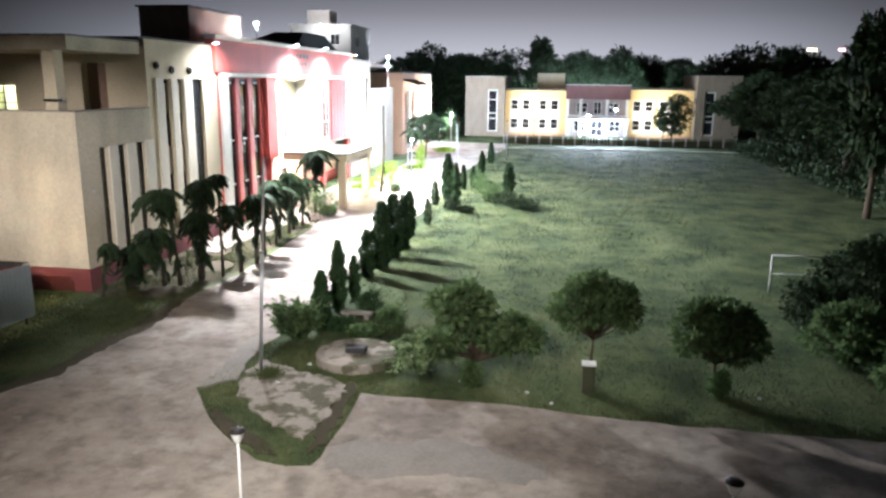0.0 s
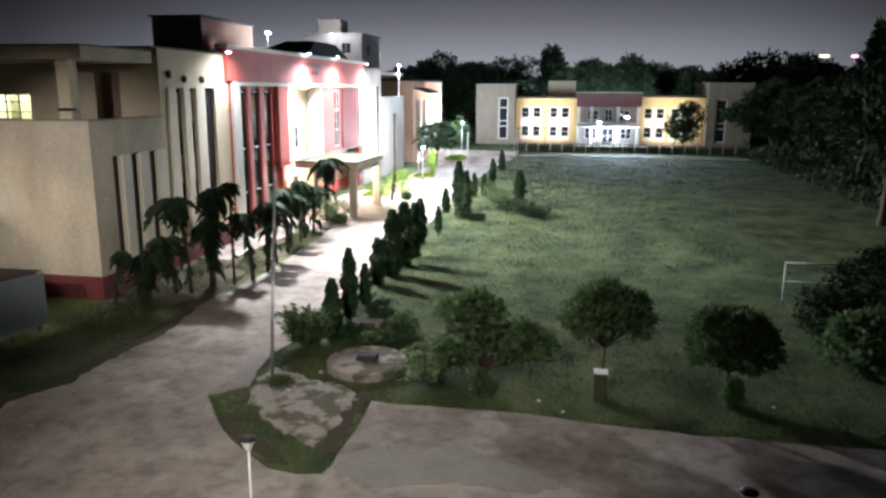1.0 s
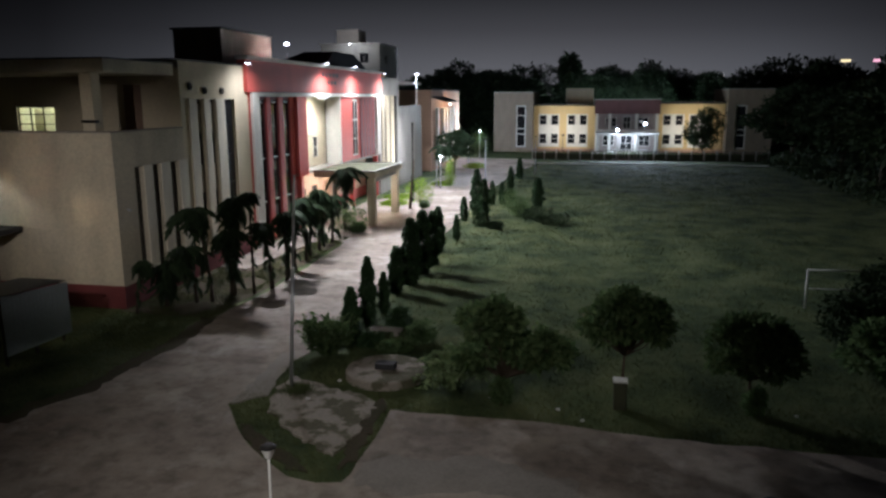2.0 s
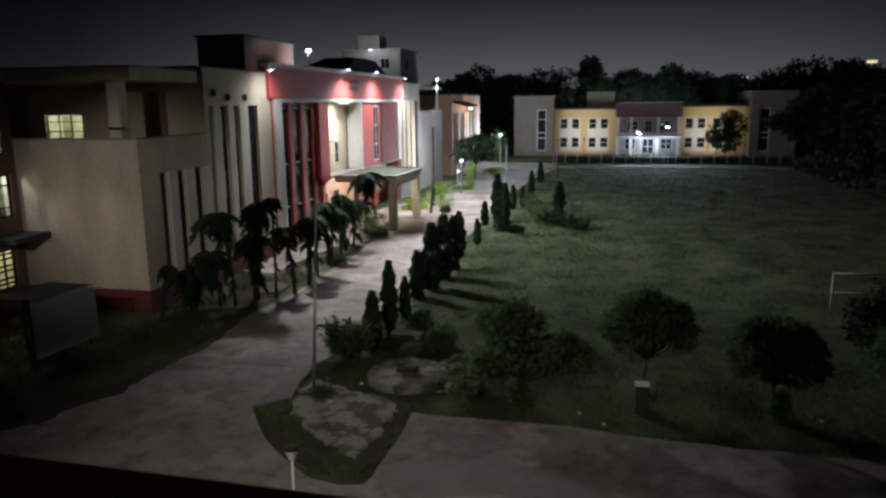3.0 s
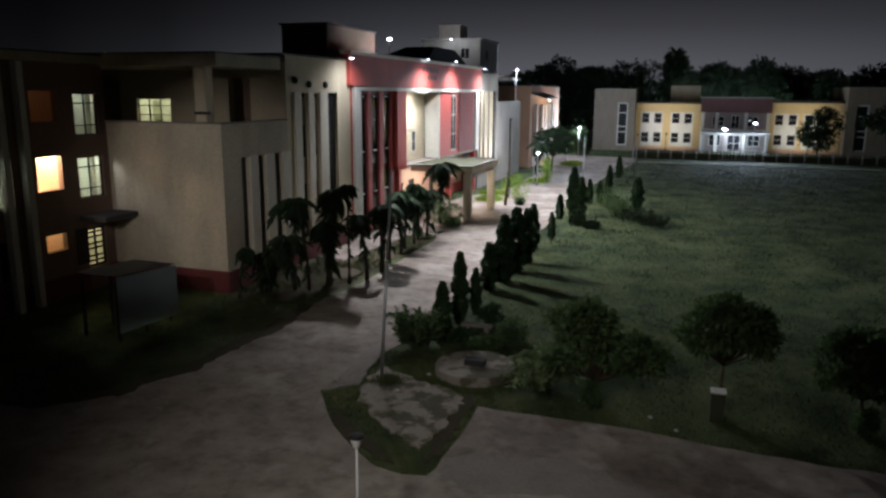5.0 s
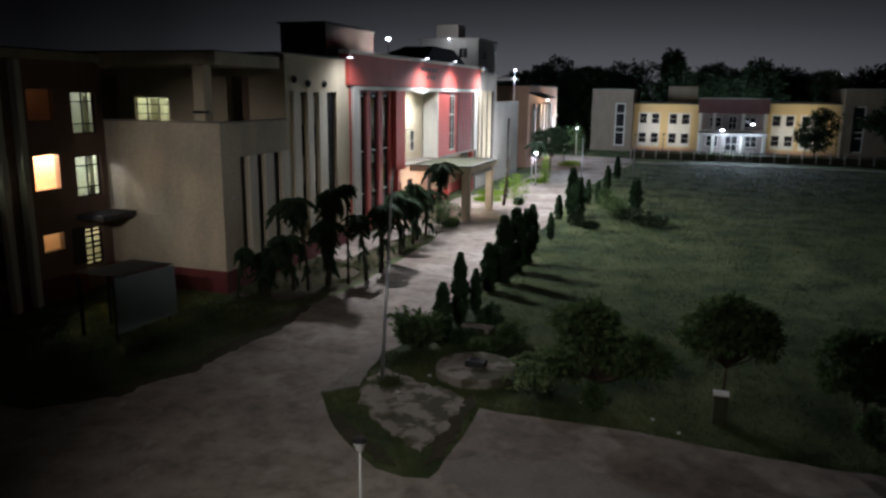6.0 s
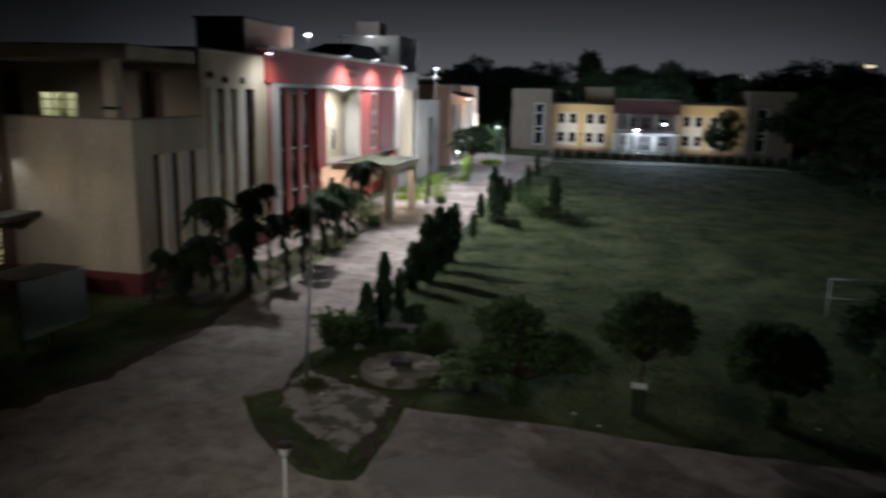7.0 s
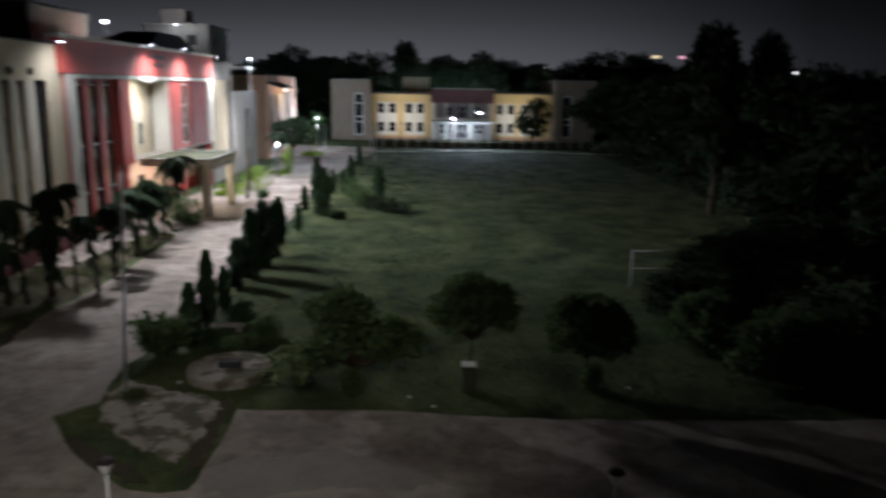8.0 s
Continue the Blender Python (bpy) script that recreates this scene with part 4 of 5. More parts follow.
for k in range(12):
    part("bar", boxes((-2.7 + k * 0.48, -2.64 + k * 0.48, -0.02, 0.02, 0.1, 1.7)), GALVAN, gate)
part("gate_frame", boxes((-2.9, 2.9, -0.03, 0.03, 0.05, 0.15), (-2.9, 2.9, -0.03, 0.03, 1.65, 1.75)), GALVAN, gate)

# the camera's own building: ledge, unseen wall behind, unseen roof that darkens the ledge
own = thing("near_building", "cream college building with a red oxide ledge", "building")
ledge = part("ledge", soft_box(-6, 6, -0.55, 0.0, -0.2, 0.0, 0.006), REDLEDGE, own, "dark red oxide ledge, scuffed and chipped")
ledge.matrix_world = pose(0.065, 0.614, 9.759, 0, 0, -1.18)
part("front_wall", boxes((-30, 30, 0.2, 0.42, 0, 9.56)), CREAM_OLD, own)
part("gallery_floor", boxes((-30, 30, -3.0, 0.2, 8.6, 8.8)), CEMENT, own)
part("gallery_back_wall", boxes((-30, 30, -3.2, -3.0, 8.8, 14.3)), CREAM_OLD, own)
part("ledge_shade_roof", boxes((-30, 30, -3.2, 0.55, 14.3, 14.6)), CEMENT, own)
# unseen fixtures for the end-wall and forecourt floodlights
ew = thing("end_wall_lamp", "floodlight bracketed on the roof edge of the near building", "lamp", (-13.0, 0.55, 14.3))
part("bracket", boxes((-0.04, 0.04, -0.3, 0.3, 0.0, 0.06)), DARKIRON, ew)
part("housing", soft_box(-0.2, 0.2, 0.02, 0.28, -0.34, 0.0, 0.02), DARKIRON, ew)
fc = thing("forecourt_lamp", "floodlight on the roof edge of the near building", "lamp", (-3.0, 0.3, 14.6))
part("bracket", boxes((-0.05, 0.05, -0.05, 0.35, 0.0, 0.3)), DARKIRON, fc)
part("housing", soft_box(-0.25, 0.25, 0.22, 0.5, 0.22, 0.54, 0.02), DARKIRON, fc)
CHIP = surface("terracotta", (0.5, 0.2, 0.08))
for x, y in ((-0.128, 0.600), (-0.725, 0.592), (-0.219, 0.606)):
    solid("brick_chip", lathe([(0.004, 0), (0.007, 0.003), (0.003, 0.006)], 7), CHIP, "small orange brick chip on the ledge", "debris", (x, y, 9.759), 20, "chips on the ledge")


# ---- plants ----
def leaf_cloud(name, pts, way, length, width, material, rng, droop=0.0):
    """Small pointed leaves at pts, each along its way, with random tilt."""
    pts, way = np.asarray(pts, float), np.asarray(way, float)
    way = way + rng.normal(0, 0.35, way.shape)
    way[:, 2] -= droop
    way /= np.linalg.norm(way, axis=1, keepdims=True) + 1e-9
    side = np.cross(way, rng.normal(0, 1, way.shape))
    side /= np.linalg.norm(side, axis=1, keepdims=True) + 1e-9
    s = rng.uniform(0.7, 1.3, (len(pts), 1))
    a, b = pts, pts + way * length * s
    m = (a + b) / 2 + np.array([0, 0, 0.06 * length])
    v = np.stack([a, m + side * width * s / 2, b, m - side * width * s / 2], 1).reshape(-1, 3)
    f = np.arange(len(v)).reshape(-1, 4)
    return mesh_np(name, v, f, material)


def crown_points(rng, blobs, total):
    """Points near the surface of several uneven ellipsoids, with gaps, and the way outwards."""
    vol = np.array([b[3] * b[4] * b[5] for b in blobs]) ** 0.7
    pts, way = [], []
    for b, n in zip(blobs, (vol / vol.sum() * total).astype(int)):
        d = rng.normal(0, 1, (n, 3))
        d /= np.linalg.norm(d, axis=1, keepdims=True)
        lump = 1 + 0.22 * np.sin(4.1 * d[:, :1] + b[0]) * np.sin(5.3 * d[:, 1:2] + b[1]) + 0.14 * np.sin(9 * d[:, 2:3] + 3 * d[:, :1])
        r = rng.uniform(0.15, 1, (n, 1)) ** 0.42 * lump
        pts.append(np.array(b[:3]) + d * r * np.array(b[3:6]))
        way.append(d)
    return np.concatenate(pts), np.concatenate(way)


def limb_mesh(trunk, limbs):
    bm = bmesh.new()
    tube(bm, *trunk)
    for l in limbs:
        tube(bm, *l, 6)
    return bm


def broad_tree(name, label, at, blobs, leaves, size, material, seed, trunk_r=0.07, group="", category="tree", droop=0.25):
    rng = np.random.default_rng(seed)
    t = thing(name, label, category, at, 0, group)
    cx = np.mean([b[:3] for b in blobs], 0)
    low = min(b[2] - b[5] for b in blobs)
    fork = (cx[0] * 0.35, cx[1] * 0.35, max(low * 0.8, 0.3))
    limbs = [([fork, ((fork[0] + b[0]) / 2 + 0.05, (fork[1] + b[1]) / 2, (fork[2] + b[2]) / 2 - 0.05), (b[0], b[1], b[2] + b[5] * 0.4)], [trunk_r * 0.7, trunk_r * 0.45, trunk_r * 0.15]) for b in blobs]
    part("trunk", limb_mesh(([(0, 0, -0.05), (fork[0] * 0.4, fork[1] * 0.4, fork[2] * 0.5), fork], [trunk_r * 1.25, trunk_r, trunk_r * 0.8]), limbs), BARK, t)
    p, w = crown_points(rng, blobs, leaves)
    keep = p[:, 2] > 0.03
    part("crown", leaf_cloud("crown", p[keep], w[keep], size, size * 0.5, material, rng, droop), material, t)
    return t


# mast trees along the road
def mast_tree(seed):
    rng = np.random.default_rng(seed)
    t = thing("mast_tree", "dark green columnar mast tree with drooping leaves", "tree", (0, 0, 0), 0, "mast trees beside the road")
    part("trunk", tube(bmesh.new(), [(0, 0, -0.03), (0.01, 0, 0.5), (0, 0.01, 0.96)], [0.014, 0.011, 0.003], 6), BARK, t)
    n = 4200
    z = rng.uniform(0.05, 1.0, n)
    top = np.clip((1 - z) / 0.42, 0, 1) ** 0.7
    prof = 0.126 * top * (0.82 + 0.18 * np.sin(z * 23 + seed)) * np.clip(0.55 + z * 2.2, 0, 1)
    a = rng.uniform(0, 2 * math.pi, n)
    r = prof * np.sqrt(rng.uniform(0.25, 1.12, n))
    p = np.stack([r * np.cos(a), r * np.sin(a), z], 1)
    w = np.stack([0.55 * np.cos(a), 0.55 * np.sin(a), -0.85 + 0 * a], 1)
    part("crown", leaf_cloud("crown", p, w, 0.062, 0.019, LEAF_MAST, rng), LEAF_MAST, t)
    return t


masts = [mast_tree(s) for s in (1, 2, 3)]
rows = [(-9.67, 28.63, 2.52, 1.15), (-9.72, 31.2, 3.28, 0.85), (-9.55, 33.2, 2.1, 1.0), (-9.95, 37.1, 2.6, 1.25), (-9.62, 39.0, 3.8, 1.1), (-9.55, 41.6, 3.85, 1.15), (-9.45, 44.0, 3.45, 1.0), (-9.95, 48.2, 3.1, 1.05),
        (-9.42, 52.2, 2.0, 1.0), (-10.38, 61.0, 2.1, 1.2), (-9.75, 64.0, 4.15, 1.0), (-9.0, 63.4, 3.4, 1.0), (-9.3, 71.0, 2.4, 1.0), (-8.5, 72.2, 2.2, 1.0), (-7.9, 73.4, 2.35, 1.0), (-4.84, 70.1, 2.85, 1.45), (-8.9, 94.6, 2.8, 1.1), (-8.9, 84.0, 2.6, 1.1)]
used = set()
for k, (x, y, h, wide) in enumerate(rows):
    m = pose(x, y, 0, 0, 0, 67 * k) @ Matrix.Diagonal((h * wide, h * wide, h, 1))
    src = masts[k % 3]
    if k % 3 not in used:
        used.add(k % 3)
        src.matrix_basis = m
    else:
        s = src.scale.copy()
        copy_thing(src, m @ Matrix.Diagonal((1 / s.x, 1 / s.y, 1 / s.z, 1)))


# palms in the bed along the building
def frond_mesh(seed, length=1.0):
    rng = np.random.default_rng(seed)
    bm = bmesh.new()
    pts = []
    for k in range(9):
        u = k / 8
        pts.append((length * (0.95 * u - 0.30 * u * u), 0, length * (0.66 * u - 1.75 * u * u)))
    tube(bm, pts, [0.022 * (1 - 0.8 * k / 8) for k in range(9)], 5)
    for k in range(1, 58):
        u = k / 58 * 8
        i, f = min(int(u), 7), u - min(int(u), 7)
        c = Vector(pts[i]).lerp(Vector(pts[i + 1]), f)
        ll = length * 0.46 * (math.sin(math.pi * min(0.12 + k / 58 * 0.9, 1)) * 0.8 + 0.2)
        for s in (-1, 1):
            jig = rng.uniform(-0.25, 0.25, 3)
            tip = c + Vector((0.25 * ll + jig[2] * ll, s * ll * (0.55 + jig[0]), -ll * (0.95 + jig[1])))
            mid = c.lerp(tip, 0.5) + Vector((0, 0, 0.06 * ll))
            wv = Vector((0.034, 0, 0.0))
            vs = [bm.verts.new(p) for p in (c, mid + wv, tip, mid - wv)]
            bm.faces.new(vs)
    return mesh_of("frond", bm, LEAF_PALM)


fronds = [frond_mesh(s) for s in (1, 2, 3)]


def palm(at, height, spread, lean=(0, 0), thick=0.09, count=12, seed=0, skirt=0, label="dark slender palm with drooping feathery fronds"):
    rng = random.Random(seed)
    t = thing("palm_tree", label, "palm", at, 0, "palms beside the building")
    h = height - 0.25 * spread
    pts = [(lean[0] * u * u, lean[1] * u * u, h * u - 0.05 * (u == 0)) for u in (0, 0.15, 0.3, 0.45, 0.6, 0.75, 0.9, 1)]
    part("trunk", tube(bmesh.new(), pts, [thick * 1.5, thick * 1.1, thick, thick * 0.95, thick * 0.9, thick * 0.85, thick * 0.9, thick * 0.5], 9), PALMBARK, t)
    for k in range(count):
        ob = part("frond", fronds[k % 3], None, t)
        tilt = rng.uniform(-40, 10) if k % 3 == 0 else rng.uniform(10, 85)
        s = spread * rng.uniform(0.7, 1.3)
        ob.matrix_basis = Matrix.Translation((lean[0], lean[1], h - 0.05)) @ pose(0, 0, 0, 0, tilt, 360 / count * k * 1.6 + rng.uniform(-15, 15)) @ Matrix.Scale(s, 4)
    for k in range(skirt):  # older fronds that hang along the trunk
        ob = part("frond", fronds[k % 3], None, t)
        u = 0.3 + 0.62 * k / skirt
        ob.matrix_basis = Matrix.Translation((lean[0] * u * u, lean[1] * u * u, h * u)) @ pose(0, 0, 0, 0, rng.uniform(-25, 60), 137 * k + rng.uniform(-20, 20)) @ Matrix.Scale(spread * rng.uniform(0.5, 0.85) * min(1, 1.3 * h * u / spread), 4)
    return t


for k, (x, y, h, s, lean, th) in enumerate([(-21.3, 31.0, 2.8, 0.75, (0.5, 0), 0.05), (-20.6, 32.5, 2.3, 1.35, (-0.1, 0.2), 0.09), (-18.75, 33.6, 5.0, 1.3, (-0.75, 0), 0.075), (-18.5, 35.4, 5.3, 1.3, (0.2, 0.1), 0.13),
                                            (-18.3, 35.0, 3.7, 1.25, (0.0, -0.1), 0.12), (-17.4, 35.6, 5.5, 0.7, (-0.1, 0.2), 0.06), (-16.85, 36.7, 3.8, 1.1, (-0.5, 0), 0.09), (-16.75, 38.5, 4.1, 1.1, (-0.1, 0.2), 0.08),
                                            (-17.3, 41.0, 3.8, 1.0, (0.1, 0), 0.08), (-17.65, 43.8, 4.2, 1.2, (-0.2, 0), 0.08), (-17.95, 46.9, 4.4, 1.3, (0.1, 0), 0.08), (-18.1, 49.9, 3.6, 1.2, (0.1, 0.1), 0.08),
                                            (-19.5, 33.4, 3.0, 1.25, (-0.4, 0), 0.08), (-17.2, 39.7, 3.7, 1.1, (0.1, 0), 0.08), (-18.0, 45.3, 3.6, 1.15, (0.2, 0), 0.08), (-18.2, 48.4, 3.7, 1.2, (-0.1, 0), 0.08), (-19.0, 55.4, 5.0, 1.6, (0.1, 0), 0.10), (-18.9, 93.0, 4.4, 1.6, (0.2, 0), 0.1)]):
    palm((x, y, 0.0), h, s * (0.82 if k < 18 else 0.9), lean, th, 22, k, {1: 12, 2: 5, 3: 26, 4: 20, 12: 10}.get(k, 8))
leaning = bpy.data.objects["palm_tree.002"]
for a, size in ((175, 2.1), (205, 1.6)):
    ob = part("frond", fronds[0], None, leaning, "long arching frond")
    ob.matrix_basis = Matrix.Translation((-0.75, 0, 4.6)) @ pose(0, 0, 0, 0, -12, a) @ Matrix.Diagonal((size, size * 0.5, size * 0.8, 1))
bare = thing("bare_palm_trunk", "slender dark leaning palm trunk with dry stubs", "palm", (-16.55, 67.0, 0))
part("trunk", tube(bmesh.new(), [(0, 0, -0.05), (0.12, 0, 1.5), (0.3, 0, 3.2), (0.42, 0, 4.6)], [0.16, 0.11, 0.10, 0.05], 8), BARK, bare)
for k in range(6):
    ob = part("frond", fronds[k % 3], None, bare, "dry hanging frond")
    ob.matrix_basis = Matrix.Translation((0.3, 0, 3.4 - 0.45 * k)) @ pose(0, 0, 0, 0, 60, 61 * k) @ Matrix.Scale(0.45, 4)

# small round-headed trees on the lawn's near edge
G = "small trees on the lawn"
def clumps(seed, count, cx, cz, rx, rz, size, ry=1.0):
    """Leaf clumps scattered over a flattened dome, so that the outline is uneven."""
    g = random.Random(seed)
    out = []
    for k in range(count):
        a, u = g.uniform(0, 2 * math.pi), g.uniform(0.25, 1.0)
        s = size * g.uniform(0.65, 1.25)
        out.append((cx + rx * u * math.cos(a), ry * u * math.sin(a), cz + rz * (1.05 - 1.5 * u * u * g.uniform(0.4, 1.0)), s, s, s * 0.62))
    return out


broad_tree("small_tree", "leafy green young tree with two uneven lobes", (-2.75, 23.5, 0), clumps(1, 16, -0.45, 2.5, 1.0, 0.8, 0.42) + clumps(2, 15, 1.15, 1.9, 1.15, 0.55, 0.38) + clumps(8, 16, 0.1, 1.45, 1.6, 0.6, 0.42), 8200, 0.23, LEAF, 11, 0.06, G)
broad_tree("small_tree", "flat-topped green young tree on a thin trunk", (1.3, 24.5, 0), clumps(3, 24, 0.05, 2.9, 1.4, 0.7, 0.40) + clumps(9, 12, 0.15, 2.25, 1.2, 0.45, 0.36), 6600, 0.23, LEAF, 12, 0.05, G)
broad_tree("small_tree", "dark green young tree with a low crown", (5.4, 24.6, 0), clumps(4, 24, 0.0, 2.15, 1.25, 0.75, 0.42) + clumps(10, 14, 0.0, 1.45, 1.2, 0.5, 0.38), 7200, 0.22, LEAF, 13, 0.06, G)
broad_tree("spreading_tree", "large dark spreading tree beside the lawn", (12.4, 30.5, 0), clumps(5, 14, -2.0, 1.3, 1.1, 0.9, 0.75, 1.2) + clumps(6, 22, 0.2, 2.6, 1.7, 1.3, 0.9, 1.6) + clumps(7, 26, 3.0, 2.9, 2.4, 1.6, 1.0, 1.9) + [(0.0, -0.8, 1.1, 2.2, 1.6, 1.0), (2.6, -1.2, 1.5, 2.3, 1.8, 1.4)], 42000, 0.17, LEAF_DARK, 14, 0.16)


for x, y, seed, lab in ((10.9, 27.6, 21, "dark broad bush at the edge of the lawn"), (12.6, 25.4, 22, "dark low bush beside the forecourt"), (15.4, 26.6, 23, "dark broad bush at the edge of the lawn")):
    broad_tree("broad_bush", lab, (x, y, 0), clumps(seed, 22, 0.0, 1.35, 1.5, 0.75, 0.5, 1.3) + clumps(seed + 5, 20, 0.0, 0.7, 1.9, 0.4, 0.45, 1.5), 5200, 0.26, LEAF, seed + 60, 0.06, "bushes at the lawn's corner", "bush")


def arching_shrub(name, label, at, stems, reaches, heights, bend, leaf, material, seed):
    rng = np.random.default_rng(seed)
    t = thing(name, label, "shrub", at)
    bm, pts, way = bmesh.new(), [], []
    for k in range(stems):
        a, reach, high = rng.uniform(0, 2 * math.pi), rng.uniform(*reaches), rng.uniform(*heights)
        arc = [(reach * u * math.cos(a), reach * u * math.sin(a), high * ((1 + 0.7 * bend) * u - bend * u * u) + 0.02) for u in np.linspace(0, 1, 7)]
        tube(bm, arc, [0.014, 0.012, 0.01, 0.008, 0.007, 0.005, 0.003], 5)
        for u in np.linspace(0.04, 1, 46):
            i = min(int(u * 6), 5)
            c = Vector(arc[i]).lerp(Vector(arc[i + 1]), u * 6 - i)
            d = (Vector(arc[i + 1]) - Vector(arc[i])).normalized()
            side = Vector((-math.sin(a), math.cos(a), 0)) * rng.choice([-1, 1])
            pts.append(c + Vector(rng.normal(0, 0.03, 3)))
            way.append(side * 0.8 + d * 0.6 + Vector((0, 0, -0.15)))
    part("stem", bm, BARK, t)
    part("foliage", leaf_cloud("foliage", pts, way, leaf, leaf * 0.36, material, rng), material, t)
    return t


arching_shrub("weeping_shrub", "pale green arching shrub beside the round platform", (-4.55, 24.5, 0), 46, (0.5, 1.65), (0.8, 1.75), 1.3, 0.24, LEAF_FERN, 15)
arching_shrub("upright_shrub", "feathery green upright shrub at the road edge", (-10.15, 27.2, 0), 90, (0.3, 1.25), (0.5, 1.75), 0.35, 0.24, LEAF, 16)
for k, (x, y, r, h, mat, lab) in enumerate([(-6.8, 29.2, 0.6, 1.0, LEAF, "small green garden shrub"), (-8.2, 30.9, 0.55, 1.0, LEAF_MAST, "round dark garden shrub behind the bench"), (-8.9, 28.4, 0.6, 0.6, LEAF_MAST, "low dark ground-cover shrub"), (-7.7, 28.0, 0.7, 0.45, LEAF, "low ground-cover shrub behind the platform"), (-16.2, 85.2, 0.6, 3.2, LEAF_LIME, "slim lime green plant behind the street lamp"), (5.5, 24.15, 0.32, 0.95, LEAF_PALE, "pale young plant at the tree foot"), (-2.7, 23.45, 0.35, 1.0, LEAF, "young green plant at the tree foot"), (-8.5, 58.3, 0.62, 1.15, LEAF_DARK, "clipped round dark shrub by the road"), (-7.3, 57.6, 0.6, 0.6, LEAF_DARK, "low dark garden shrub by the lawn"),
                                            (-4.4, 62.0, 1.5, 1.15, LEAF_DARK, "dark low heap of shrubs"), (-2.9, 60.6, 1.3, 0.85, LEAF_DARK, "dark low heap of shrubs"), (-6.3, 66.5, 1.0, 1.5, LEAF, "loose green shrub among the mast trees"), (-7.4, 68.6, 0.8, 1.9, LEAF, "loose green shrub among the mast trees"), (-5.8, 64.0, 0.9, 1.2, LEAF, "loose green shrub among the mast trees"),
                                            (-17.9, 53.2, 1.25, 2.5, LEAF_PALE, "lamp-lit pale green shrub"), (-17.6, 54.2, 0.6, 0.8, LEAF, "small green shrub at the path"), (-16.3, 69.9, 1.35, 2.6, LEAF_LIME, "bright lime green shrub in the lamplight"), (-18.7, 69.0, 1.3, 0.5, LEAF_LIME, "low lime green border plants"), (-19.5, 73.5, 1.4, 0.5, LEAF_LIME, "low lime green border plants"),
                                            (-15.3, 67.6, 0.45, 0.7, LEAF, "small green shrub at the path"), (-17.3, 86.0, 1.2, 0.5, LEAF_LIME, "low lime green border plants"), (-17.0, 108.0, 1.6, 0.8, LEAF_LIME, "low lime green border plants"), (-20.0, 132.0, 2.0, 5.5, LEAF_PALE, "lamp-lit green tree beyond the road")]):
    broad_tree("garden_shrub", lab, (x, y, 0), [(-0.3 * r, 0, h * 0.45, r * 0.75, r * 0.75, h * 0.42), (0.35 * r, 0.2 * r, h * 0.5, r * 0.7, r * 0.75, h * 0.45), (0, -0.3 * r, h * 0.68, r * 0.6, r * 0.6, h * 0.34)], 1500, 0.11 + 0.03 * r, mat, 40 + k, 0.03, category="shrub")

broad_tree("leafy_tree", "bushy dark tree beside the road lamps", (-18.4, 100.0, 0), clumps(31, 20, 0.0, 4.0, 2.2, 1.2, 0.8, 2.0) + clumps(32, 12, 0.3, 2.9, 1.9, 0.7, 0.7, 1.6), 4200, 0.36, LEAF_DARK, 77, 0.12)

# tall dark trees along the field's far side and behind the halls
def big_tree(seed, label, blobs, n=9000, size=0.5):
    return broad_tree("large_tree", label, (0, 0, 0), blobs, n, size, LEAF_DARK, seed, 0.28, "tall trees round the field")


def rand_blobs(seed, h, w):
    r = random.Random(seed)
    return [(r.uniform(-0.55, 0.55) * w, r.uniform(-0.55, 0.55) * w, h * r.uniform(0.38, 0.86), w * r.uniform(0.3, 0.5), w * r.uniform(0.3, 0.5), h * r.uniform(0.10, 0.17)) for _ in range(9)] + [(0, 0, h * 0.84, w * 0.35, w * 0.35, h * 0.14)]


trees = [big_tree(61, "tall dark broadleaf tree with an uneven crown", rand_blobs(1, 10, 5)), big_tree(62, "tall dark broadleaf tree with an uneven crown", rand_blobs(2, 10, 4.2)), big_tree(63, "wide dark broadleaf tree with an uneven crown", rand_blobs(3, 10, 6.5)), big_tree(64, "tall dark tree with separate tufts of leaves", rand_blobs(7, 10, 3.0), 6000)]
spots = [(-33, 186, 19.0, 0), (-24, 192, 17.0, 2), (-17, 188, 18.0, 1), (-5.5, 186, 20.0, 1), (4, 195, 18.0, 2), (13, 188, 18.6, 0), (20, 196, 17.0, 2), (28, 190, 16.0, 1), (38, 170, 18.2, 2), (44, 160, 17.5, 0), (-42, 180, 15.0, 1), (52, 176, 17, 2), (64, 190, 16, 0), (80, 190, 17, 2),
         (34, 138, 12.5, 2), (31.5, 128, 11.0, 0), (37, 120, 12.5, 2), (33, 108, 11.0, 1), (39, 100, 13.0, 0), (34, 94, 17.6, 3), (31, 88, 12.2, 2), (36, 82, 12.5, 0), (30, 74, 12.0, 2), (23.9, 62, 14.9, 3), (28.6, 63, 14.6, 3), (34, 66, 12.5, 0), (31, 56, 11.8, 2), (38, 58, 12.0, 0), (29, 46, 10.5, 0), (35, 44, 11.5, 2), (24, 36, 7.0, 1), (30, 34, 9.5, 2), (38, 32, 11, 0), (19.5, 29.5, 5.5, 1), (44, 48, 12, 1), (46, 70, 13, 2), (22, 44, 6.5, 0),
         (-50, 150, 14, 0), (-60, 130, 14, 2)]
for k, (x, y, h, which) in enumerate(spots):
    s = h / 10
    wide = s * (0.62 if which == 3 else 1.0)
    m = pose(x, y, 0, 0, 0, 53 * k) @ Matrix.Diagonal((wide, wide, s, 1))
    if k < 4:
        trees[k].matrix_basis = m
        continue
    src = trees[which]
    q = src.scale.copy()
    copy_thing(src, m @ Matrix.Diagonal((1 / q.x, 1 / q.y, 1 / q.z, 1)))
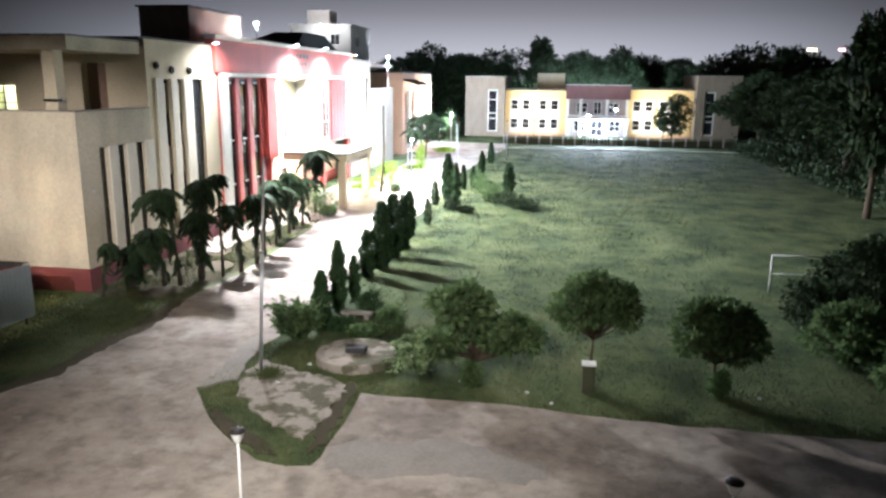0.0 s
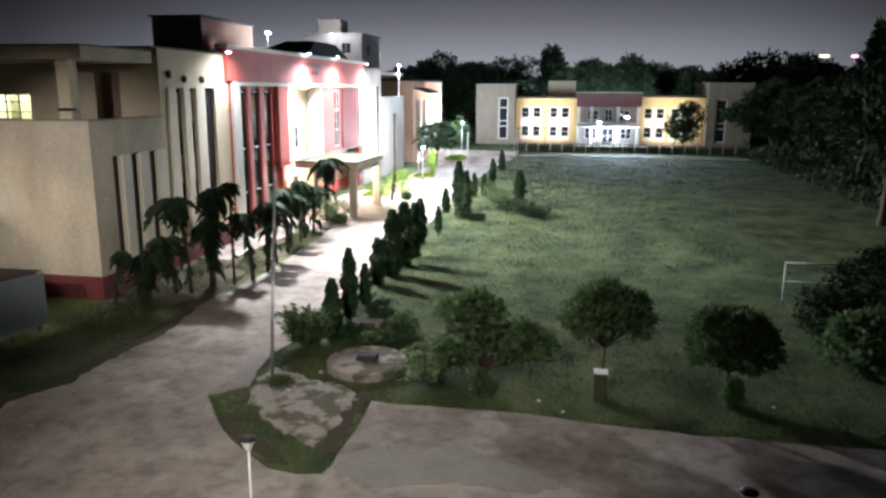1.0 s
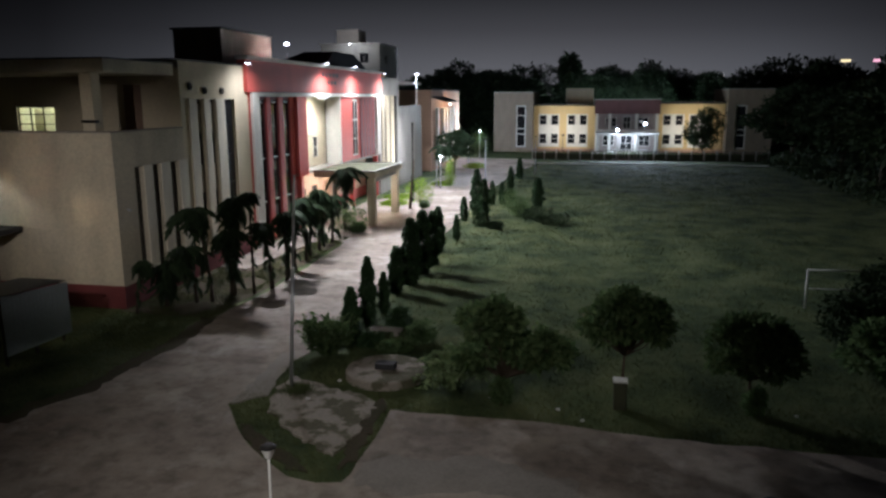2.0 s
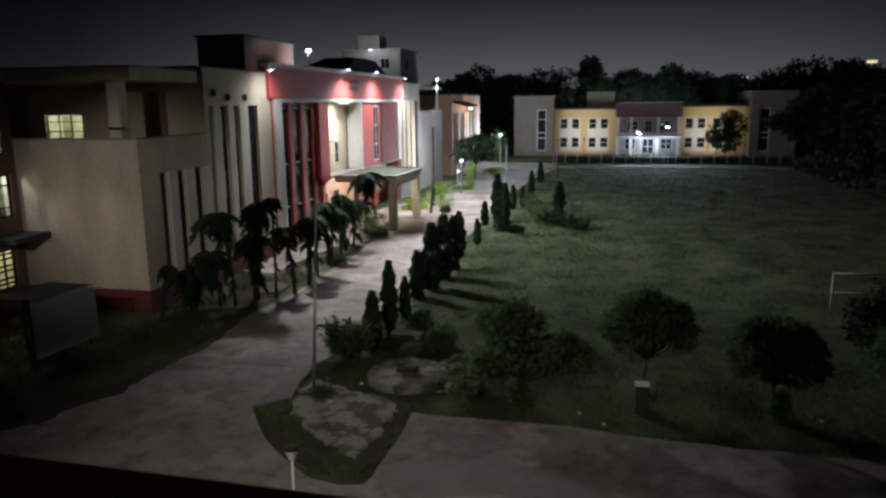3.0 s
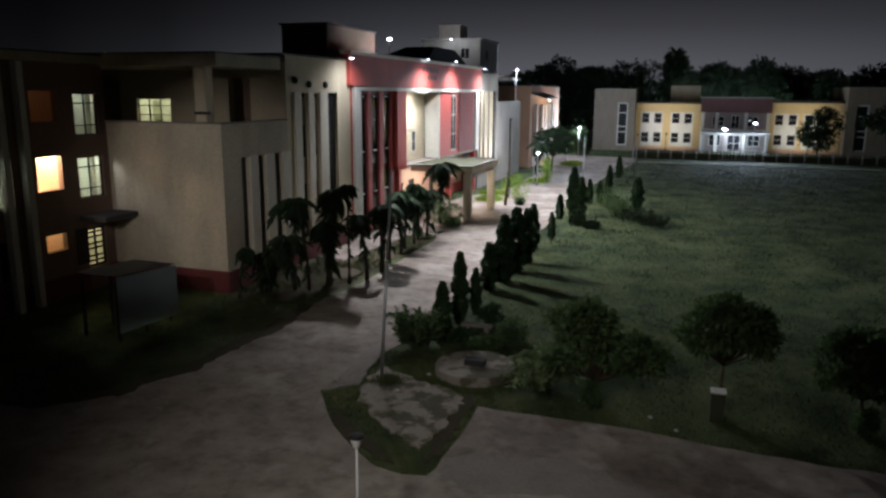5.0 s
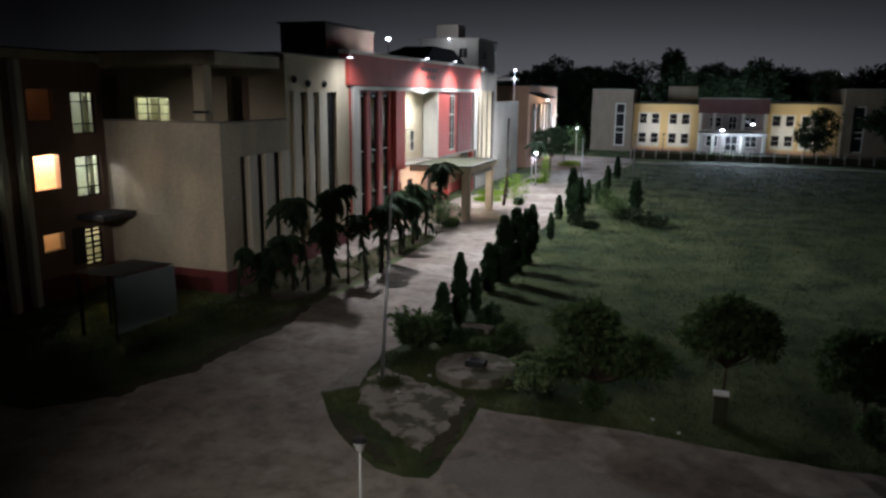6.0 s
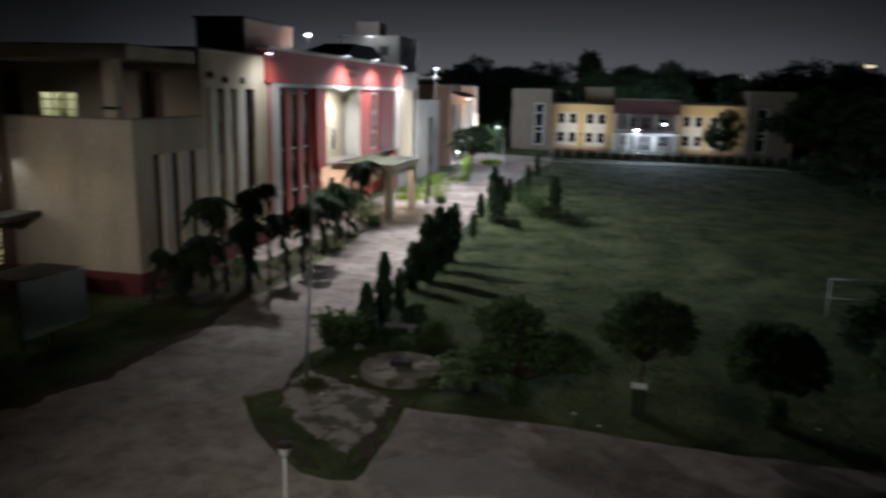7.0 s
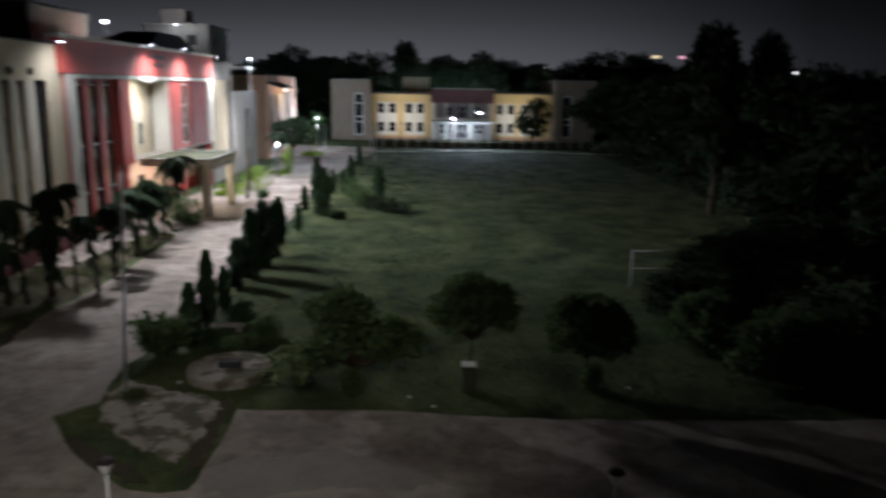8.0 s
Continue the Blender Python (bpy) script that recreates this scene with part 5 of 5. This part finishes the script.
broad_tree("garden_tree", "dense dark tree before the far hall", (18.6, 133.5, 0), [(-0.6, 0, 5.0, 2.2, 2, 2.2), (1.2, 0, 5.8, 2.0, 2, 2.2), (0, 0, 3.2, 2.4, 2, 1.7), (-2.2, 0, 4.2, 1.3, 1.3, 1.4), (0.3, 0, 7.4, 1.4, 1.4, 1.0)], 5000, 0.4, LEAF_DARK, 71, 0.15)

# undergrowth that closes the field's dark side, and a far belt of woods
rng = np.random.default_rng(9)
n = 26000
px_, py_ = rng.uniform(0, 1, n), rng.uniform(0, 1, n)
ux = 26 + 26 * px_ - 6 * np.clip((60 - (30 + 95 * py_)) / 30, 0, 1)
uy = 30 + 95 * py_
uz = rng.uniform(0, 1, n) ** 1.3 * (2.2 + 1.8 * np.sin(ux * 0.7) * np.sin(uy * 0.45)) * np.clip((ux - 19) / 7, 0.25, 1)
solid("undergrowth", leaf_cloud("undergrowth", np.stack([ux, uy, uz + 0.02], 1), rng.normal(0, 1, (n, 3)), 0.55, 0.28, LEAF_DARK, rng, 0.3), LEAF_DARK, "dense dark undergrowth beneath the trees", "undergrowth", kind="stuff")
n = 30000
a = rng.uniform(-1.25, 1.35, n)
d = rng.uniform(215, 250, n)
fz = rng.uniform(0, 1, n) * (10.5 + 2.0 * np.sin(a * 31) + 1.6 * np.sin(a * 73 + 1))
solid("distant_woods", leaf_cloud("distant_woods", np.stack([d * np.sin(a), d * np.cos(a), fz], 1), rng.normal(0, 1, (n, 3)), 2.6, 1.7, LEAF_DARK, rng), LEAF_DARK, "dark belt of distant woods", "woods", kind="stuff")

# grass blades over the lawn, thickest where it is nearest
n = 150000
gy = 21.4 + 100 * rng.uniform(0, 1, n) ** 1.9
gx = -10.6 + (38 + 0.1 * gy) * rng.uniform(0, 1, n)
extra = 26000
gx = np.concatenate([gx, rng.uniform(-28.5, -16.8, extra), rng.uniform(-12.0, -5.9, extra // 2)])
gy = np.concatenate([gy, rng.uniform(16.5, 31.2, extra), rng.uniform(17.2, 26.5, extra // 2)])


def inside(x, y, poly):
    c = np.zeros(len(x), bool)
    for (x0, y0), (x1, y1) in zip(poly, poly[1:] + poly[:1]):
        c ^= ((y0 > y) != (y1 > y)) & (x < (x1 - x0) * (y - y0) / (y1 - y0 + 1e-12) + x0)
    return c


bx, by = rng.uniform(-22.2, -17.4, 30000), rng.uniform(31.2, 52, 30000)
keep = (np.sin(bx * 2.1 + by) + np.sin(by * 1.3 - bx) > -0.5) & (rng.uniform(0, 1, 30000) > 0.2)
gx, gy = np.concatenate([gx, bx[keep]]), np.concatenate([gy, by[keep]])
ROAD_NEAR = [(-44, 0.6), (40, 0.6), (40, 22.2), (7.12, 21.70), (1.00, 21.98), (-1.33, 22.31), (-4.97, 22.27), (-6.24, 22.36), (-6.19, 20.0), (-6.22, 18.6), (-6.26, 17.38), (-7.0, 17.28), (-7.85, 17.52), (-8.7, 18.1), (-9.5, 18.75), (-10.6, 20.05), (-11.3, 20.95), (-11.76, 21.75), (-11.75, 24.0), (-11.0, 27.0), (-10.9, 60), (-16.9, 60), (-17.2, 31.2), (-16.7, 27.3), (-17.05, 25.13), (-17.24, 22.97), (-18.02, 20.27), (-18.00, 19.23), (-44, 17.0)]
BARE = [[(-6.87, 23.26), (-6.47, 22.89), (-6.32, 18.78), (-6.66, 18.11), (-6.92, 19.76)], [(-10.63, 20.34), (-10.01, 20.16), (-8.46, 18.73), (-7.42, 17.84), (-8.35, 18.06), (-9.59, 18.96)]]
SLAB = [(-10.48, 24.47), (-8.53, 23.57), (-6.85, 22.57), (-6.81, 20.19), (-6.94, 18.76), (-7.85, 19.35), (-8.91, 20.17), (-10.26, 21.61), (-10.76, 23.58)]
ok = ~inside(gx, gy, ROAD_NEAR) & ~(inside(gx, gy, SLAB) & (rng.uniform(0, 1, len(gx)) > 0.04)) & ((gx + 7.24) ** 2 + (gy - 25.3) ** 2 > 1.5 ** 2)
for poly in BARE:
    ok &= ~(inside(gx, gy, poly) & (rng.uniform(0, 1, len(gx)) > 0.12))
gx, gy = gx[ok], gy[ok]
tuft = rng.normal(0, 0.22, (900, 2))  # rank grass round the flagpole's foot
gx, gy = np.concatenate([gx, tuft[:, 0] - 9.9]), np.concatenate([gy, tuft[:, 1] + 23.25])
tall = 0.05 + 0.06 * (0.5 + 0.5 * np.sin(gx * 0.9 + 1.3 * np.sin(gy * 0.5)) * np.sin(gy * 0.7)) + rng.uniform(0, 0.06, len(gx))
tall[-900:] += rng.uniform(0.08, 0.25, 900)
wide = 0.007 + 0.00035 * gy
a = rng.uniform(0, 2 * math.pi, len(gx))
base = np.stack([gx, gy, np.full(len(gx), -0.01)], 1)
across = np.stack([np.cos(a), np.sin(a), 0 * a], 1) * wide[:, None]
tip = base + np.stack([rng.normal(0, 0.05, len(gx)), rng.normal(0, 0.05, len(gx)), tall], 1)
gv = np.stack([base - across, base + across, tip], 1).reshape(-1, 3)
solid("lawn_grass", mesh_np("lawn_grass", gv, np.arange(len(gv)).reshape(-1, 3), BLADE), BLADE, "uneven unmown green grass of the field", "grass", kind="stuff")

# ---- things outdoors ----
pole = thing("flagpole", "tall bare galvanised steel flagpole, slightly leaning", "flagpole", (-10.18, 23.31, 0))
part("lower_pipe", tube(bmesh.new(), [(0, 0, 0), (0.12, 0, 2.2), (0.26, 0, 4.5)], [0.062, 0.06, 0.058], 12), GALVAN, pole)
part("upper_pipe", tube(bmesh.new(), [(0.26, 0, 4.48), (0.42, 0, 7.2), (0.46, 0, 7.7)], [0.042, 0.038, 0.036], 12), GALVAN, pole)
part("collar", tube(bmesh.new(), [(0.257, 0, 4.42), (0.262, 0, 4.52)], [0.072, 0.07], 12), GALVAN, pole)
part("base_plate", lathe([(0.17, 0.0), (0.17, 0.1), (0.09, 0.14)], 14), CEMENT, pole)

disc = thing("round_platform", "round weathered cement platform with a dark block at its centre", "platform", (-7.24, 25.3, 0))
part("rim", lathe([(1.5, 0), (1.5, 0.28), (1.47, 0.33), (1.2, 0.34), (1.18, 0.325), (0.3, 0.33)], 40), RUBBLE, disc)
part("block", soft_box(-0.38, 0.38, -0.22, 0.22, 0.32, 0.56, 0.05), ROOFING, disc, "dark weathered block")


def garden_lamp(at, turn):
    t = thing("garden_lamp", "unlit solar garden lamp with black cap on a white post", "lamp", at, turn, "garden lamps on the forecourt")
    part("post", tube(bmesh.new(), [(0, 0, 0), (0, 0, 3.0)], [0.030, 0.026], 12), WHITEMETAL, t)
    part("foot", lathe([(0.14, 0), (0.14, 0.05), (0.06, 0.09)], 14), WHITEMETAL, t)
    part("diffuser", lathe([(0.045, 2.95), (0.07, 2.97), (0.135, 3.14), (0.14, 3.18)], 18), DIFFUSER, t, "white cone diffuser")
    part("cap", lathe([(0.12, 3.18), (0.165, 3.185), (0.165, 3.21), (0.11, 3.25), (0.02, 3.26)], 20), DARKIRON, t, "black cap")
    part("clip", boxes((0.05, 0.2, -0.03, 0.03, 1.1, 1.35)), DARKIRON, t, "dark box clipped to the post")
    return t


garden_lamp((-6.25, 13.02, 0.04), 0)
garden_lamp((3.33, 12.73, 0.04), 40)

pil = thing("brick_pillar", "short dark mossy pillar with a bright white cap", "pillar", (1.22, 23.95, 0))
part("shaft", soft_box(-0.21, 0.21, -0.2, 0.2, 0, 0.97, 0.02), DARK_OLIVE, pil)
part("cap", soft_box(-0.24, 0.24, -0.23, 0.23, 0.97, 1.02, 0.012), WHITE, pil, "white painted cap")

bench = thing("stone_bench", "low cement slab bench beneath the mast trees", "bench", (-8.55, 30.1, 0))
part("slab", soft_box(-0.7, 0.7, -0.2, 0.2, 0.22, 0.32, 0.02), CEMENT, bench)
for x in (-0.45, 0.45):
    part("leg", soft_box(x - 0.1, x + 0.1, -0.16, 0.16, 0, 0.22, 0.01), CEMENT, bench)

goal = thing("goal_frame", "white painted steel goal frame on the lawn", "goal", (10.57, 38.0, 0))
for x in (0, 3.4):
    part("post", tube(bmesh.new(), [(x, 0, 0), (x, 0, 1.94)], [0.045, 0.045], 10), WHITEMETAL, goal)
part("crossbar", tube(bmesh.new(), [(-0.04, 0, 1.94), (3.44, 0, 1.94)], [0.04, 0.04], 10), WHITEMETAL, goal)
part("middle_bar", tube(bmesh.new(), [(0, 0, 1.0), (3.4, 0, 1.0)], [0.025, 0.025], 8), WHITEMETAL, goal)

shed = thing("lean_to_shed", "small lean-to with a blue-grey sheet wall and dark corrugated roof", "shed", (-21.9, 25.1, 0), 0)
bm = bmesh.new()
prev = None
for k in range(67):
    u = -1.68 + k * 0.051
    c = 0.003 * math.sin(k * 1.6)
    lo, hi = bm.verts.new((0.02 + 0.13 * (u + 1.68) / 1.68 + c, u, 0.42)), bm.verts.new((0.02 + 0.13 * (u + 1.68) / 1.68 + c, u, 2.72 - 0.06 * u))
    if prev:
        bm.faces.new((prev[0], lo, hi, prev[1]))
    prev = (lo, hi)
bmesh.ops.solidify(bm, geom=bm.faces[:], thickness=0.02)
part("sheet_wall", bm, BLUESHEET, shed, "blue-grey sheet wall")
for y in (-1.6, 0.0, 1.6):
    part("post", boxes((-0.14, -0.04, y - 0.05, y + 0.05, 0, 2.62)), DARKIRON, shed)
    part("post", boxes((-2.2, -2.1, y + 0.25, y + 0.35, 0, 2.58)), DARKIRON, shed)
bm = bmesh.new()
prev = None
for k in range(97):
    u = -1.75 + k * 0.0365
    c = 0.03 * math.sin(k * 1.05)
    lo, hi = bm.verts.new((0.2, u, 2.78 - 0.06 * u + c)), bm.verts.new((-2.5, u + 0.5, 2.62 - 0.05 * u + c))
    if prev:
        bm.faces.new((prev[0], lo, hi, prev[1]))
    prev = (lo, hi)
bmesh.ops.solidify(bm, geom=bm.faces[:], thickness=0.015)
part("corrugated_roof", bm, ROOFING, shed, "dark corrugated roof sheets")


def street_lamp(at, h, lit=True, double=False):
    t = thing("street_lamp", "white street lamp post with a lit head" if lit else "thin dark lamp post, unlit", "lamp", at, 0, "lamps along the road")
    part("post", tube(bmesh.new(), [(0, 0, 0), (0, 0, h)], [0.07, 0.045], 10), WHITEMETAL if lit else GALVAN, t)
    part("foot", lathe([(0.16, 0), (0.16, 0.2), (0.08, 0.26)], 12), CEMENT, t)
    part("head", soft_box(-0.14, 0.2, -0.1, 0.1, h, h + 0.12, 0.03), LAMPFACE if lit else DARKIRON, t, "glowing lamp head" if lit else "dark lamp head")
    return t


street_lamp((-16.9, 83.2, 0.04), 3.6)
street_lamp((-17.6, 84.4, 0.0), 3.2, False)
street_lamp((-18.4, 112.0, 0.04), 4.2)
street_lamp((-19.0, 127.5, 0.04), 4.6)
street_lamp((-12.63, 89.7, 0.0), 5.2, False)
street_lamp((-7.5, 102.0, 0.0), 5.0, False)
for x, z, mat, w, lab in ((68.4, 20.0, LAMPFACE_YELLOW, 1.3, "lit yellow sign on a distant mast"), (76.3, 20.0, LAMPFACE_PINK, 0.9, "lit pink sign on a distant mast"), (64.4, 17.7, LAMPFACE_FAR, 0.8, "small white lamp on a distant mast"), (35.7, 16.2, LAMPFACE_FAR, 0.9, "small white lamp on a distant mast"), (112.0, 16.0, LAMPFACE_FAR, 1.0, "small white lamp on a distant mast")):
    sg = thing("distant_sign", lab, "sign", (x, 230, 0), 0, "distant lights")
    part("mast", tube(bmesh.new(), [(0, 0.2, 0), (0, 0.2, z)], [0.25, 0.15], 8), GALVAN, sg)
    part("face", soft_box(-w, w, -0.1, 0.1, z - 0.35, z + 0.35, 0.05), mat, sg, "glowing face")

PAPER = surface("white_paper", (0.75, 0.75, 0.72), (0.6, 0.6, 0.58), 4, 20, 0.8)
rl = random.Random(3)
for p in ((-2.79, 23.62), (-3.10, 23.76), (-0.78, 23.18), (0.02, 22.47), (-8.72, 24.29), (-9.24, 22.47), (6.78, 24.07)):
    bm = lathe([(0.02, 0), (0.07, 0.02), (0.05, 0.06), (0.01, 0.07)], 6)
    for v in bm.verts:
        v.co += Vector((rl.uniform(-0.03, 0.03), rl.uniform(-0.03, 0.03), rl.uniform(0, 0.02)))
    solid("paper_litter", bm, PAPER, "crumpled white paper scrap on the grass", "litter", (*p, 0.08), rl.uniform(0, 180), "scraps of litter")
